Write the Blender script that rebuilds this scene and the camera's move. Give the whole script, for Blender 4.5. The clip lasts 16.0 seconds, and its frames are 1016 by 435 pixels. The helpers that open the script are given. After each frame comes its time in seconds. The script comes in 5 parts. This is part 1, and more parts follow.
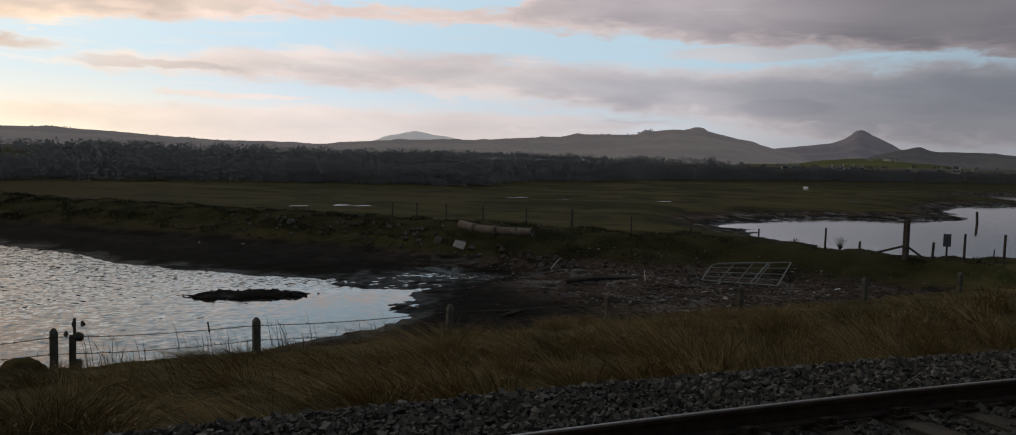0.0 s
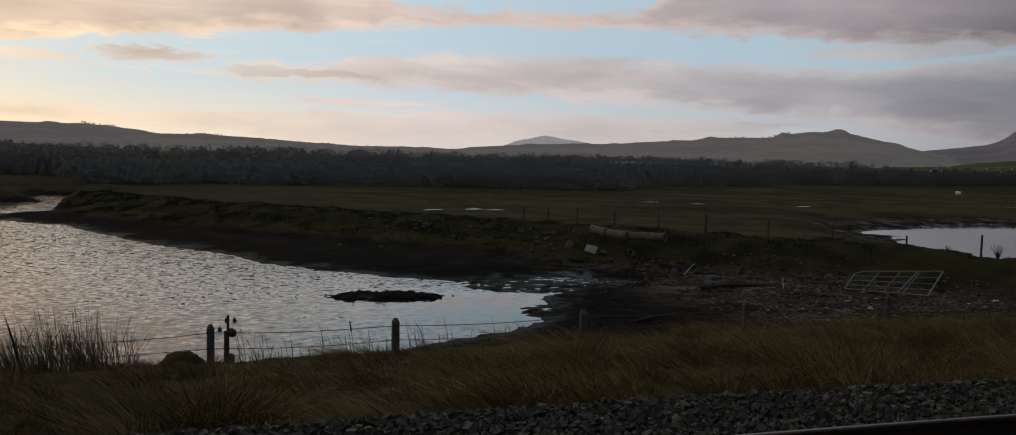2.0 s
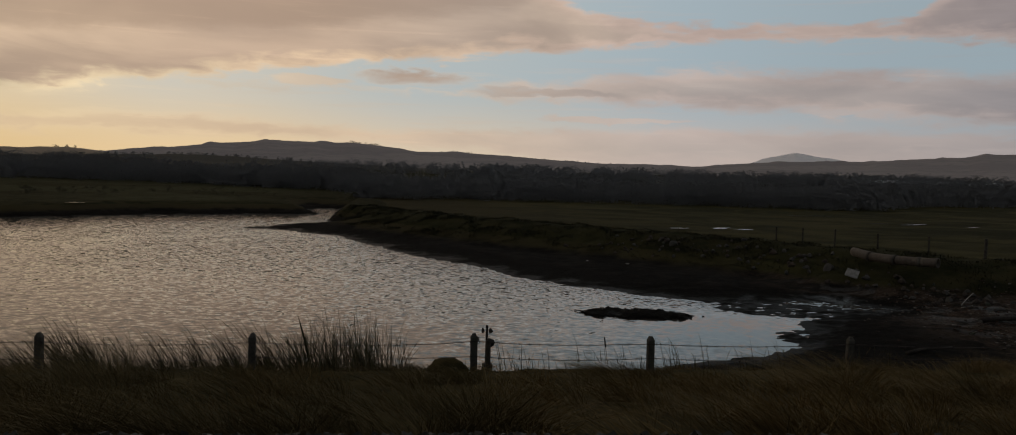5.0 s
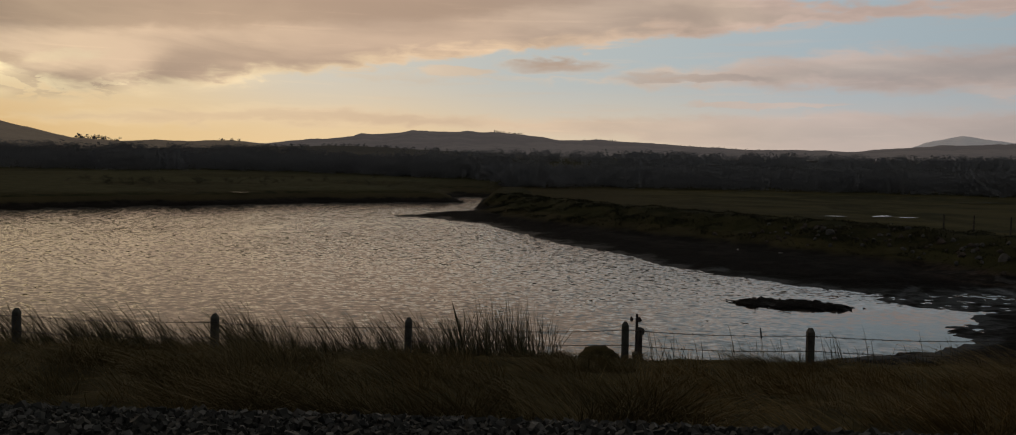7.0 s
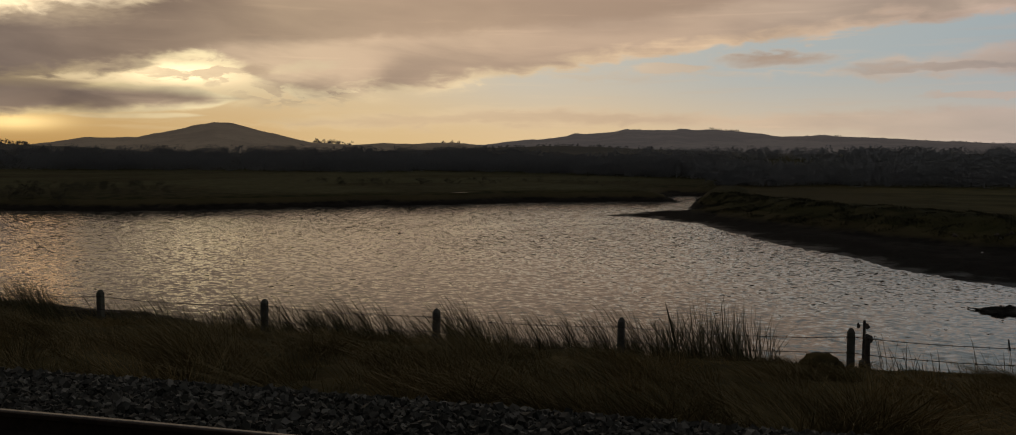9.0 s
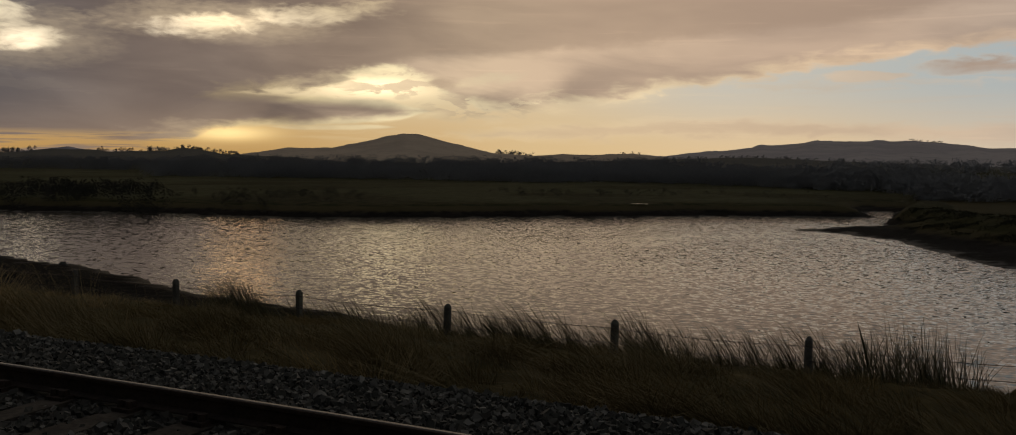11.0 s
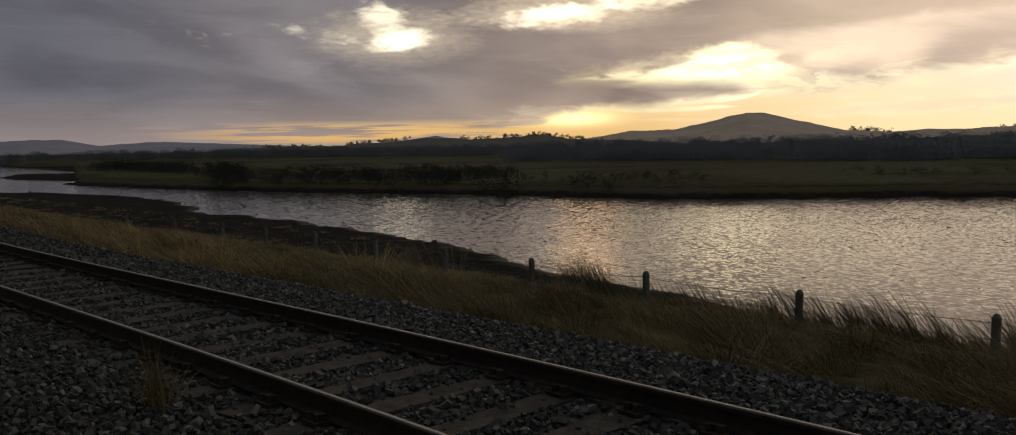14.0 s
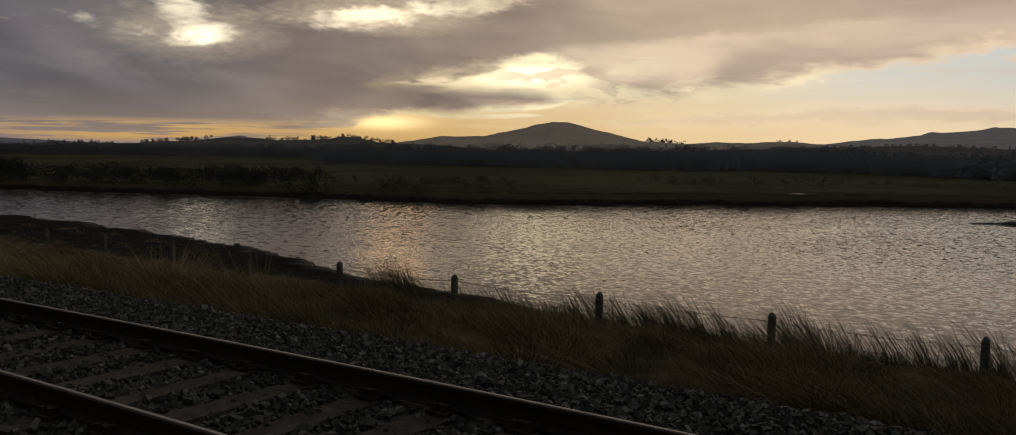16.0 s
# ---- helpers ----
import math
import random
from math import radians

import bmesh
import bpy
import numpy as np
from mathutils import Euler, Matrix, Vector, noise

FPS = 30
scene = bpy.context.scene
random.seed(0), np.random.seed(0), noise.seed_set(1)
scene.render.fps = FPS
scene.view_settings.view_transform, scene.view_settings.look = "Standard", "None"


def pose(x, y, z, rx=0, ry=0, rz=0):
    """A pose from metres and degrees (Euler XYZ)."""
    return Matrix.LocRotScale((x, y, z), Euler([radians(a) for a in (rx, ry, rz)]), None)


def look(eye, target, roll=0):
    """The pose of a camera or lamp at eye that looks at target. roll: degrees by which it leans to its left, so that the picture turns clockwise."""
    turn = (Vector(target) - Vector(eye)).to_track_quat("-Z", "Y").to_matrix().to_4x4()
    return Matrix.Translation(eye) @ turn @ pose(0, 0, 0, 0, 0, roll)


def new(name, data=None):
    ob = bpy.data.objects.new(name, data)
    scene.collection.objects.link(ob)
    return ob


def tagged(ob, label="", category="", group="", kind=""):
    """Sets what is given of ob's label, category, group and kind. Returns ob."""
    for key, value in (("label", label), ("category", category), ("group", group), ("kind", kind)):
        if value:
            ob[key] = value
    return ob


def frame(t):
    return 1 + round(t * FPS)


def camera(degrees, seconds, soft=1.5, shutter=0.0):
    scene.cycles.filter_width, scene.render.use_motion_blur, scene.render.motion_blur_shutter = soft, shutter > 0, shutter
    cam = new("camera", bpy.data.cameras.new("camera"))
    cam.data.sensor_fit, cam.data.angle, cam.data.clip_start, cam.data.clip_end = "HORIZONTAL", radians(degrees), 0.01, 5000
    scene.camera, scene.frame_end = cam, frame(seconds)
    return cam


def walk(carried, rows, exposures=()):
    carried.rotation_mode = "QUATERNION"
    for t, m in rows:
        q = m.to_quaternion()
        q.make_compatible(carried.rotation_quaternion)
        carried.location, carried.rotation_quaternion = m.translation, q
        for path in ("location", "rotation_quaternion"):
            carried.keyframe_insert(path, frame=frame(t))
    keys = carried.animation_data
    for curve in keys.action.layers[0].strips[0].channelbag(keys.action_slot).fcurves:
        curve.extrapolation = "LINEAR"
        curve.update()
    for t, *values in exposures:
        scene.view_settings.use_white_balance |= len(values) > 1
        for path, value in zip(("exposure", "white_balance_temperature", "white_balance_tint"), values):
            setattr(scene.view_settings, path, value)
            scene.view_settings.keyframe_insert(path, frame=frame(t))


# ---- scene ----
cam = camera(58.6, 16.0, soft=1.0)
walk(cam, [
    (0.0, pose(0.267, -0.032, 0.012, 86.25, -1.60, -30.72)),
    (0.5, pose(0.251, -0.028, 0.010, 86.30, -1.63, -28.90)),
    (1.0, pose(0.240, -0.027, 0.021, 86.13, -1.48, -26.61)),
    (1.5, pose(0.213, -0.020, 0.024, 86.36, -1.61, -24.49)),
    (2.0, pose(0.182, -0.020, 0.015, 86.31, -1.37, -22.52)),
    (2.5, pose(0.140, -0.014, 0.012, 86.23, -1.28, -20.51)),
    (3.0, pose(0.109, -0.011, -0.001, 86.68, -1.29, -18.36)),
    (3.5, pose(0.043, 0.005, -0.002, 86.94, -1.65, -16.70)),
    (4.0, pose(-0.001, 0.017, 0.000, 87.11, -1.81, -14.28)),
    (4.5, pose(-0.059, 0.025, 0.006, 87.43, -1.91, -10.66)),
    (5.0, pose(-0.093, 0.027, 0.005, 87.03, -1.59, -7.28)),
    (7.5, pose(-0.233, 0.085, -0.022, 85.73, -1.01, 3.96)),
    (8.0, pose(-0.220, 0.085, -0.025, 85.29, -0.89, 7.05)),
    (8.5, pose(-0.204, 0.065, -0.016, 85.44, -0.26, 11.87)),
    (9.0, pose(-0.215, 0.052, -0.002, 85.92, -0.13, 15.14)),
    (11.5, pose(-0.252, 0.009, -0.016, 86.28, -0.20, 30.09)),
    (12.0, pose(-0.273, -0.019, -0.010, 85.95, 0.23, 34.08)),
    (12.5, pose(-0.281, -0.032, -0.009, 86.12, 0.43, 37.47)),
    (13.0, pose(-0.303, -0.039, -0.005, 86.11, 0.68, 40.75)),
    (13.5, pose(-0.303, -0.045, -0.004, 86.02, 0.78, 44.87)),
    (14.0, pose(-0.292, -0.049, -0.002, 85.52, 1.01, 47.80)),
    (14.5, pose(-0.288, -0.062, -0.010, 86.01, 0.66, 47.38)),
    (15.0, pose(-0.275, -0.070, -0.015, 86.06, 0.19, 45.03)),
    (15.5, pose(-0.277, -0.077, -0.017, 85.80, -0.06, 41.63)),
    (16.0, pose(-0.267, -0.079, -0.015, 85.75, -0.49, 35.87)),
], exposures=[(0.0, 0.45, 6550, 10), (1.5, 0.28, 6600, 10), (3.5, -0.12, 6750, 11), (5.0, -0.36, 6950, 12), (7.5, -0.31, 7150, 13), (9.0, -0.48, 7250, 13), (11.5, -0.45, 7000, 12), (12.5, -0.24, 6850, 11), (14.0, 0.24, 6550, 11), (15.0, 0.10, 6500, 10), (16.0, -0.18, 6650, 11)])

# eye level is z = 0; water lies at WATER, the rail heads at RAIL
WATER, RAIL = -4.3, -1.69
SUN_AZ, SUN_EL = -43.0, 9.0


# ---------------------------------------------------------------- node helpers
class Nodes:
    def __init__(self, tree):
        self.t = tree
        tree.nodes.clear()

    def add(self, kind, **props):
        n = self.t.nodes.new(kind)
        for key, value in props.items():
            setattr(n, key, value)
        return n

    def put(self, socket, value):
        if isinstance(value, bpy.types.NodeSocket):
            self.t.links.new(value, socket)
        else:
            socket.default_value = value

    def math(self, op, *args, clamp=False):
        n = self.add("ShaderNodeMath", operation=op, use_clamp=clamp)
        for s, a in zip(n.inputs, args):
            self.put(s, a)
        return n.outputs[0]

    def vec(self, x, y, z):
        n = self.add("ShaderNodeCombineXYZ")
        for s, a in zip(n.inputs, (x, y, z)):
            self.put(s, a)
        return n.outputs[0]

    def noise(self, vector, scale, detail=4.0, rough=0.55, distortion=0.0):
        n = self.add("ShaderNodeTexNoise")
        self.put(n.inputs["Vector"], vector)
        n.inputs["Scale"].default_value = scale
        n.inputs["Detail"].default_value = detail
        n.inputs["Roughness"].default_value = rough
        n.inputs["Distortion"].default_value = distortion
        return n.outputs["Fac"]

    def smooth(self, value, lo, hi, to_lo=0.0, to_hi=1.0):
        n = self.add("ShaderNodeMapRange", interpolation_type="SMOOTHSTEP")
        for s, a in zip(n.inputs, (value, lo, hi, to_lo, to_hi)):
            self.put(s, a)
        return n.outputs[0]

    def linear(self, value, lo, hi, to_lo=0.0, to_hi=1.0):
        n = self.add("ShaderNodeMapRange")
        for s, a in zip(n.inputs, (value, lo, hi, to_lo, to_hi)):
            self.put(s, a)
        return n.outputs[0]

    def mix(self, fac, a, b, blend="MIX"):
        n = self.add("ShaderNodeMix", data_type="RGBA", blend_type=blend)
        self.put(n.inputs[0], fac)
        self.put(n.inputs[6], a)
        self.put(n.inputs[7], b)
        return n.outputs[2]

    def ramp(self, value, stops, interp="LINEAR"):
        n = self.add("ShaderNodeValToRGB")
        self.put(n.inputs[0], value)
        r = n.color_ramp
        r.interpolation = interp
        for i, (p, c) in enumerate(stops):
            e = r.elements[i] if i < 2 else r.elements.new(p)
            e.position, e.color = p, c
        return n.outputs[0]


def lin(r, g, b):
    """Linear colour from 0..255 display values."""
    f = lambda v: ((v / 255 + 0.055) / 1.055) ** 2.4 if v > 10 else v / 255 / 12.92
    return (f(r), f(g), f(b), 1.0)


# ---------------------------------------------------------------- sky and sun
def build_world():
    world = bpy.data.worlds.new("evening_sky")
    scene.world = world
    world.use_nodes = True
    N = Nodes(world.node_tree)
    d = N.add("ShaderNodeTexCoord").outputs["Generated"]
    sep = N.add("ShaderNodeSeparateXYZ")
    N.put(sep.inputs[0], d)
    X, Y, Z = sep.outputs
    az = N.math("MULTIPLY", N.math("ARCTAN2", X, Y), 57.29578)
    el = N.math("MULTIPLY", N.math("ARCSINE", Z), 57.29578)
    # position along the horizon, -100..80 degrees as 0..1
    span = lambda a: (a + 100.0) / 180.0
    u = N.math("MULTIPLY_ADD", az, 1 / 180.0, 100 / 180.0)

    wide = N.vec(N.math("MULTIPLY", az, 0.22), N.math("MULTIPLY", el, 0.9), 0.0)
    fine = N.vec(N.math("MULTIPLY", az, 0.55), N.math("MULTIPLY", el, 1.7), 3.0)
    n_big = N.math("SUBTRACT", N.noise(wide, 1.0, 3.0, 0.5), 0.5)
    n_mid = N.math("SUBTRACT", N.noise(fine, 0.85, 6.0, 0.52, 0.5), 0.5)
    n_fine = N.math("SUBTRACT", N.noise(fine, 2.7, 4.0, 0.5, 0.4), 0.5)
    wob = N.math("ADD", N.math("MULTIPLY", n_big, 1.3), N.math("ADD", N.math("MULTIPLY", n_mid, 1.7), N.math("MULTIPLY", n_fine, 0.3)))

    # the clear sky: low by the horizon, high above it
    low = N.ramp(u, [(span(-95), lin(170, 152, 140)), (span(-72), lin(222, 174, 104)), (span(-56), lin(222, 174, 96)), (span(-43), lin(214, 174, 112)),
                     (span(-33), lin(226, 192, 138)), (span(-24), lin(232, 204, 156)), (span(-10), lin(242, 216, 174)), (span(4), lin(234, 218, 194)),
                     (span(20), lin(222, 214, 210)), (span(38), lin(200, 198, 202)), (span(52), lin(172, 172, 178)), (span(75), lin(140, 144, 154))], "EASE")
    high = N.ramp(u, [(span(-95), lin(150, 156, 168)), (span(-72), lin(200, 188, 172)), (span(-55), lin(255, 244, 210)), (span(-38), lin(228, 208, 168)),
                      (span(-26), lin(228, 212, 182)), (span(-12), lin(212, 212, 204)), (span(3), lin(192, 206, 212)),
                      (span(20), lin(186, 208, 222)), (span(45), lin(178, 202, 217)), (span(75), lin(160, 188, 208))], "EASE")
    clear = N.mix(N.smooth(el, 0.3, 5.5), low, high)

    # glow round the hidden sun
    def shine(sky, a, e, wa, we, colour):
        dx = N.math("DIVIDE", N.math("SUBTRACT", az, a), wa)
        dy = N.math("DIVIDE", N.math("SUBTRACT", el, e), we)
        r2 = N.math("ADD", N.math("MULTIPLY", dx, dx), N.math("MULTIPLY", dy, dy))
        return N.mix(N.math("EXPONENT", N.math("MULTIPLY", r2, -1.0)), sky, colour)

    clear = shine(clear, -36.0, 4.6, 6.5, 1.3, (1.02, 0.87, 0.57, 1))
    clear = shine(clear, -47.0, 8.0, 10.0, 1.8, (1.4, 1.24, 0.95, 1))
    clear = shine(clear, -54.6, 6.5, 1.3, 0.6, (2.2, 1.9, 1.4, 1))
    clear = shine(clear, -43.8, 8.4, 2.6, 1.0, (2.1, 1.75, 1.15, 1))
    clear = shine(clear, -34.6, 4.7, 3.2, 0.6, (2.2, 1.8, 1.15, 1))
    clear = shine(clear, -43.7, 1.7, 2.4, 0.45, (1.6, 1.2, 0.55, 1))
    veil = lambda sky, a, e, wa, we, k: N.mix(N.math("MULTIPLY", puff(a, e, wa, we, 0.0, 0.5, 1.3), k), sky, (1.05, 0.86, 0.58, 1))

    # cloud layers: (azimuth, lower edge, upper edge) in degrees
    def layer(rows, soft, sway=1.0):
        curve = N.ramp(u, [(span(a), ((lo + 5) / 30, (hi + 5) / 30, 0, 1)) for a, lo, hi in rows])
        s = N.add("ShaderNodeSeparateColor")
        N.put(s.inputs[0], curve)
        lo = N.math("MULTIPLY_ADD", s.outputs[0], 30.0, -5.0)
        hi = N.math("MULTIPLY_ADD", s.outputs[1], 30.0, -5.0)
        here = N.math("MULTIPLY_ADD", wob, sway, el)
        depth = N.math("MINIMUM", N.math("SUBTRACT", here, lo), N.math("SUBTRACT", hi, here))
        return N.smooth(depth, -soft, soft), depth

    upper = layer([(-100, -3.0, 20), (-80, -3.0, 20), (-66, -2.5, 20), (-58, -2.0, 20), (-52, -0.8, 20), (-48.5, 0.8, 20), (-45.5, 3.2, 20), (-42, 4.1, 20), (-39, 4.6, 20), (-36, 5.15, 20),
                   (-33, 5.35, 20), (-30.3, 4.2, 20), (-28, 3.1, 20), (-24, 3.6, 20), (-18.5, 4.1, 20), (-10.5, 5.4, 20), (-3, 6.3, 19), (3, 6.9, 14),
                   (8, 7.4, 11.3), (13, 7.8, 9.7), (18, 8.1, 9.0), (25, 8.3, 9.0), (31, 8.1, 9.3), (36, 7.8, 13), (42, 7.4, 20), (60, 6.3, 20), (75, 5.5, 20)], 0.28, 0.85)
    middle = layer([(3, 4.9, 4.7), (5, 4.75, 4.95), (8, 4.5, 5.4), (12, 4.3, 5.7), (16, 4.4, 6.2), (19.5, 4.2, 6.5), (25, 3.9, 6.4), (31, 3.5, 6.1),
                    (37, 3.1, 5.9), (43, 2.5, 5.7), (50, 1.6, 5.9), (60, 1.2, 6.1), (75, 1.0, 6.2)], 0.5, 0.8)
    low_band = layer([(-31, 2.0, 1.7), (-28, 1.55, 2.0), (-24, 1.45, 2.35), (-18, 1.6, 2.65), (-12, 1.8, 2.75), (-6, 1.75, 2.5), (0, 1.5, 2.2), (6, 1.2, 2.4), (10, 0.6, 2.5),
                      (15, 0.3, 2.7), (22, 0.3, 2.8), (29, 0.7, 2.8), (36, 1.3, 2.7), (39, 2.2, 2.6), (42, 2.4, 2.2)], 0.35, 0.6)
    left_bar = layer([(-54, -1.5, 6.0), (-50, -0.8, 5.0), (-47, 0.6, 4.5), (-44.5, 1.9, 4.2), (-42.5, 2.1, 4.1), (-40, 2.2, 4.05), (-36, 2.35, 3.95), (-33.5, 2.6, 3.7), (-31.5, 3.1, 3.35), (-30, 3.4, 3.0)], 0.16, 0.22)
    thin_bar = layer([(-42, 2.2, 2.1), (-40, 1.95, 2.25), (-36, 1.98, 2.3), (-34.2, 2.1, 2.3), (-33, 2.3, 2.1)], 0.08, 0.06)

    def puff(a, e, w, h, tilt=0.0, reach=0.45, ragged=0.0):
        px = N.math("SUBTRACT", az, a)
        py = N.math("SUBTRACT", N.math("SUBTRACT", N.math("MULTIPLY_ADD", wob, reach, el), e), N.math("MULTIPLY", px, tilt))
        q = N.math("ADD", N.math("POWER", N.math("ABSOLUTE", N.math("DIVIDE", px, w)), 2.0), N.math("POWER", N.math("ABSOLUTE", N.math("DIVIDE", py, h)), 2.0))
        if ragged:
            q = N.math("ADD", q, N.math("MULTIPLY", N.math("ADD", n_mid, n_fine), ragged))
        return N.smooth(q, -0.5 if ragged else 0.45, 2.0 if ragged else 1.25, 1.0, 0.0)

    def biggest(*parts):
        out = parts[0]
        for p in parts[1:]:
            out = N.math("MAXIMUM", out, p)
        return out

    # holes in the western bank through which the light comes
    hole = lambda *a: puff(*a, reach=0.5, ragged=1.3)
    part_of = lambda v, k: N.math("MULTIPLY", v, k)
    slit_noise = N.noise(N.vec(part_of(az, 0.16), part_of(el, 3.4), 11.0), 1.0, 4.0, 0.55)
    slits = N.math("MULTIPLY", N.smooth(slit_noise, 0.43, 0.56), N.math("MULTIPLY", N.math("MULTIPLY", N.smooth(el, 0.2, 0.7), N.smooth(el, 1.2, 1.9, 1.0, 0.0)), N.math("MULTIPLY", N.smooth(az, -72.0, -58.0), N.smooth(az, -44.0, -37.0, 1.0, 0.0))))
    rag1 = N.noise(N.vec(part_of(az, 0.6), part_of(el, 1.5), 21.0), 1.0, 6.0, 0.55, 0.5)
    rag2 = N.noise(N.vec(part_of(az, 0.5), part_of(el, 1.6), 29.0), 1.0, 6.0, 0.58, 0.5)
    soft_hole = lambda a, e, w, h, t, k: part_of(puff(a, e, w, h, t, 0.35, 0.5), k)
    window = biggest(soft_hole(-54.4, 6.6, 2.6, 0.85, 0.1, 1.0), soft_hole(-55.2, 7.8, 2.0, 1.5, -0.5, 1.0), soft_hole(-59.0, 6.9, 3.4, 0.5, -0.2, 0.62), soft_hole(-44.6, 8.05, 4.2, 0.8, 0.1, 1.0), soft_hole(-38.5, 8.95, 6.0, 0.7, 0.1, 1.0),
                     soft_hole(-43.6, 1.75, 2.4, 0.45, 0.0, 1.0), soft_hole(-42.6, 3.5, 1.1, 0.22, 0.0, 0.95), soft_hole(-27.6, 5.2, 2.6, 0.4, 0.1, 0.95), soft_hole(-57, 4.6, 6.0, 0.7, -0.12, 0.6), soft_hole(-75, 2.4, 4.0, 0.45, 0.0, 0.75), soft_hole(-66, 6.5, 6.0, 1.2, 0.0, 0.3))
    holes = N.smooth(N.math("ADD", window, N.math("MULTIPLY", N.math("SUBTRACT", rag1, 0.5), 1.35)), 0.30, 1.15)
    holes = biggest(holes, part_of(puff(-28.0, 5.3, 1.6, 0.2, 0.1, 0.5, 0.8), 0.8), hole(-53.8, 6.6, 1.0, 0.42, -0.1), part_of(hole(-44.4, 8.1, 2.0, 0.3, 0.1), 0.9), part_of(slits, 0.85))
    bank = N.math("MULTIPLY", upper[0], N.math("SUBTRACT", 1.0, N.math("MULTIPLY", holes, 0.93)))
    wisps = biggest(puff(1.3, 5.65, 3.4, 0.42, 0.0, 0.6, 0.9), puff(-30.6, 5.0, 1.0, 0.35, 0.1, 0.5, 1.2))
    pale = biggest(puff(-5.0, 5.2, 2.6, 0.35), puff(46, 6.7, 6.0, 0.5), puff(14, 3.3, 5.0, 0.22), puff(28, 4.0, 4.0, 0.4), puff(-24.5, 4.3, 7.5, 0.8, 0.03, 0.7, 0.9), puff(-31.2, 4.9, 1.7, 0.6, 0.1, 0.5, 0.8))
    dark_spots = biggest(puff(47.5, 3.55, 3.0, 0.55), puff(9.5, 4.95, 5.0, 0.32), puff(39.3, 2.55, 3.0, 0.2))
    streaks = N.smooth(N.noise(N.vec(N.math("MULTIPLY", az, 0.12), N.math("MULTIPLY", el, 2.2), 7.0), 1.0, 5.0, 0.6), 0.5, 0.75)

    scraps = N.math("MULTIPLY", biggest(puff(-33.0, 4.8, 6.0, 1.0, 0.1, 0.3, 0.4), puff(-27.5, 3.9, 5.5, 1.2, 0.05, 0.3, 0.4)), N.smooth(rag2, 0.44, 0.56))
    mask = biggest(bank, part_of(scraps, 0.85), N.math("MULTIPLY", middle[0], 0.84), N.math("MULTIPLY", low_band[0], 0.72), N.math("MULTIPLY", left_bar[0], N.math("SUBTRACT", 0.98, part_of(biggest(slits, puff(-43.7, 1.75, 1.6, 0.3, 0.0, 0.3, 0.8)), 0.93))), part_of(thin_bar[0], 0.8), wisps,
                   N.math("MULTIPLY", pale, 0.62), N.math("MULTIPLY", streaks, 0.22))
    depth = biggest(N.math("MULTIPLY", upper[1], 1.0), N.math("MULTIPLY", middle[1], 0.9), N.math("MULTIPLY", low_band[1], 0.7), N.math("MULTIPLY", left_bar[1], 1.5),
                    N.math("MULTIPLY", wisps, 1.2), N.math("MULTIPLY_ADD", scraps, 1.3, -0.35))
    depth = N.math("ADD", depth, N.math("MULTIPLY", n_mid, 0.7))
    core = N.ramp(u, [(span(-95), lin(94, 97, 108)), (span(-75), lin(103, 104, 113)), (span(-58), lin(130, 126, 128)), (span(-46), lin(156, 142, 133)), (span(-36), lin(174, 156, 140)), (span(-29), lin(208, 187, 163)),
                      (span(-20), lin(212, 189, 166)), (span(-8), lin(210, 187, 167)), (span(8), lin(208, 191, 177)), (span(22), lin(208, 195, 190)),
                      (span(40), lin(176, 169, 174)), (span(55), lin(134, 131, 138)), (span(78), lin(112, 112, 122))], "EASE")
    rim = N.ramp(u, [(span(-95), lin(150, 140, 140)), (span(-75), lin(168, 150, 140)), (span(-58), lin(215, 185, 140)), (span(-45), lin(255, 232, 170)), (span(-34), lin(255, 242, 200)),
                     (span(-20), lin(255, 236, 198)), (span(-5), lin(240, 214, 184)), (span(20), lin(228, 208, 200)), (span(42), lin(204, 193, 193)), (span(58), lin(165, 158, 162)), (span(75), lin(140, 138, 145))], "EASE")
    cloud = N.mix(N.smooth(depth, 0.0, 1.0), rim, core)
    # broad folds within the cloud, drawn out along the wind
    fold = N.noise(N.vec(part_of(az, 0.11), N.math("MULTIPLY_ADD", az, 0.03, part_of(el, 0.42)), 5.0), 1.0, 5.0, 0.48, 0.4)
    depth_of = N.smooth(az, -42.0, -10.0, 1.15, 0.3)
    shade = N.math("MULTIPLY_ADD", N.math("SUBTRACT", N.smooth(fold, 0.30, 0.70), 0.5), part_of(depth_of, -0.85), 0.92)
    cloud = N.mix(1.0, cloud, N.vec(shade, shade, N.math("MULTIPLY_ADD", shade, 0.9, 0.1)), "MULTIPLY")
    arm = layer([(-62, -4, 12), (-46, 1.0, 12), (-39, 4.4, 12), (-36, 5.5, 12), (-31.6, 6.6, 12), (-20.8, 7.3, 12), (-10, 8.1, 12), (-3, 8.7, 12), (8, 10.5, 12), (20, 13, 12)], 0.5, 0.6)
    cloud = N.mix(part_of(arm[0], 0.72), cloud, N.mix(1.0, core, (0.72, 0.70, 0.70, 1), "MULTIPLY"))
    cloud = N.mix(N.math("MULTIPLY", dark_spots, 0.45), cloud, N.mix(1.0, core, (0.62, 0.62, 0.68, 1), "MULTIPLY"))
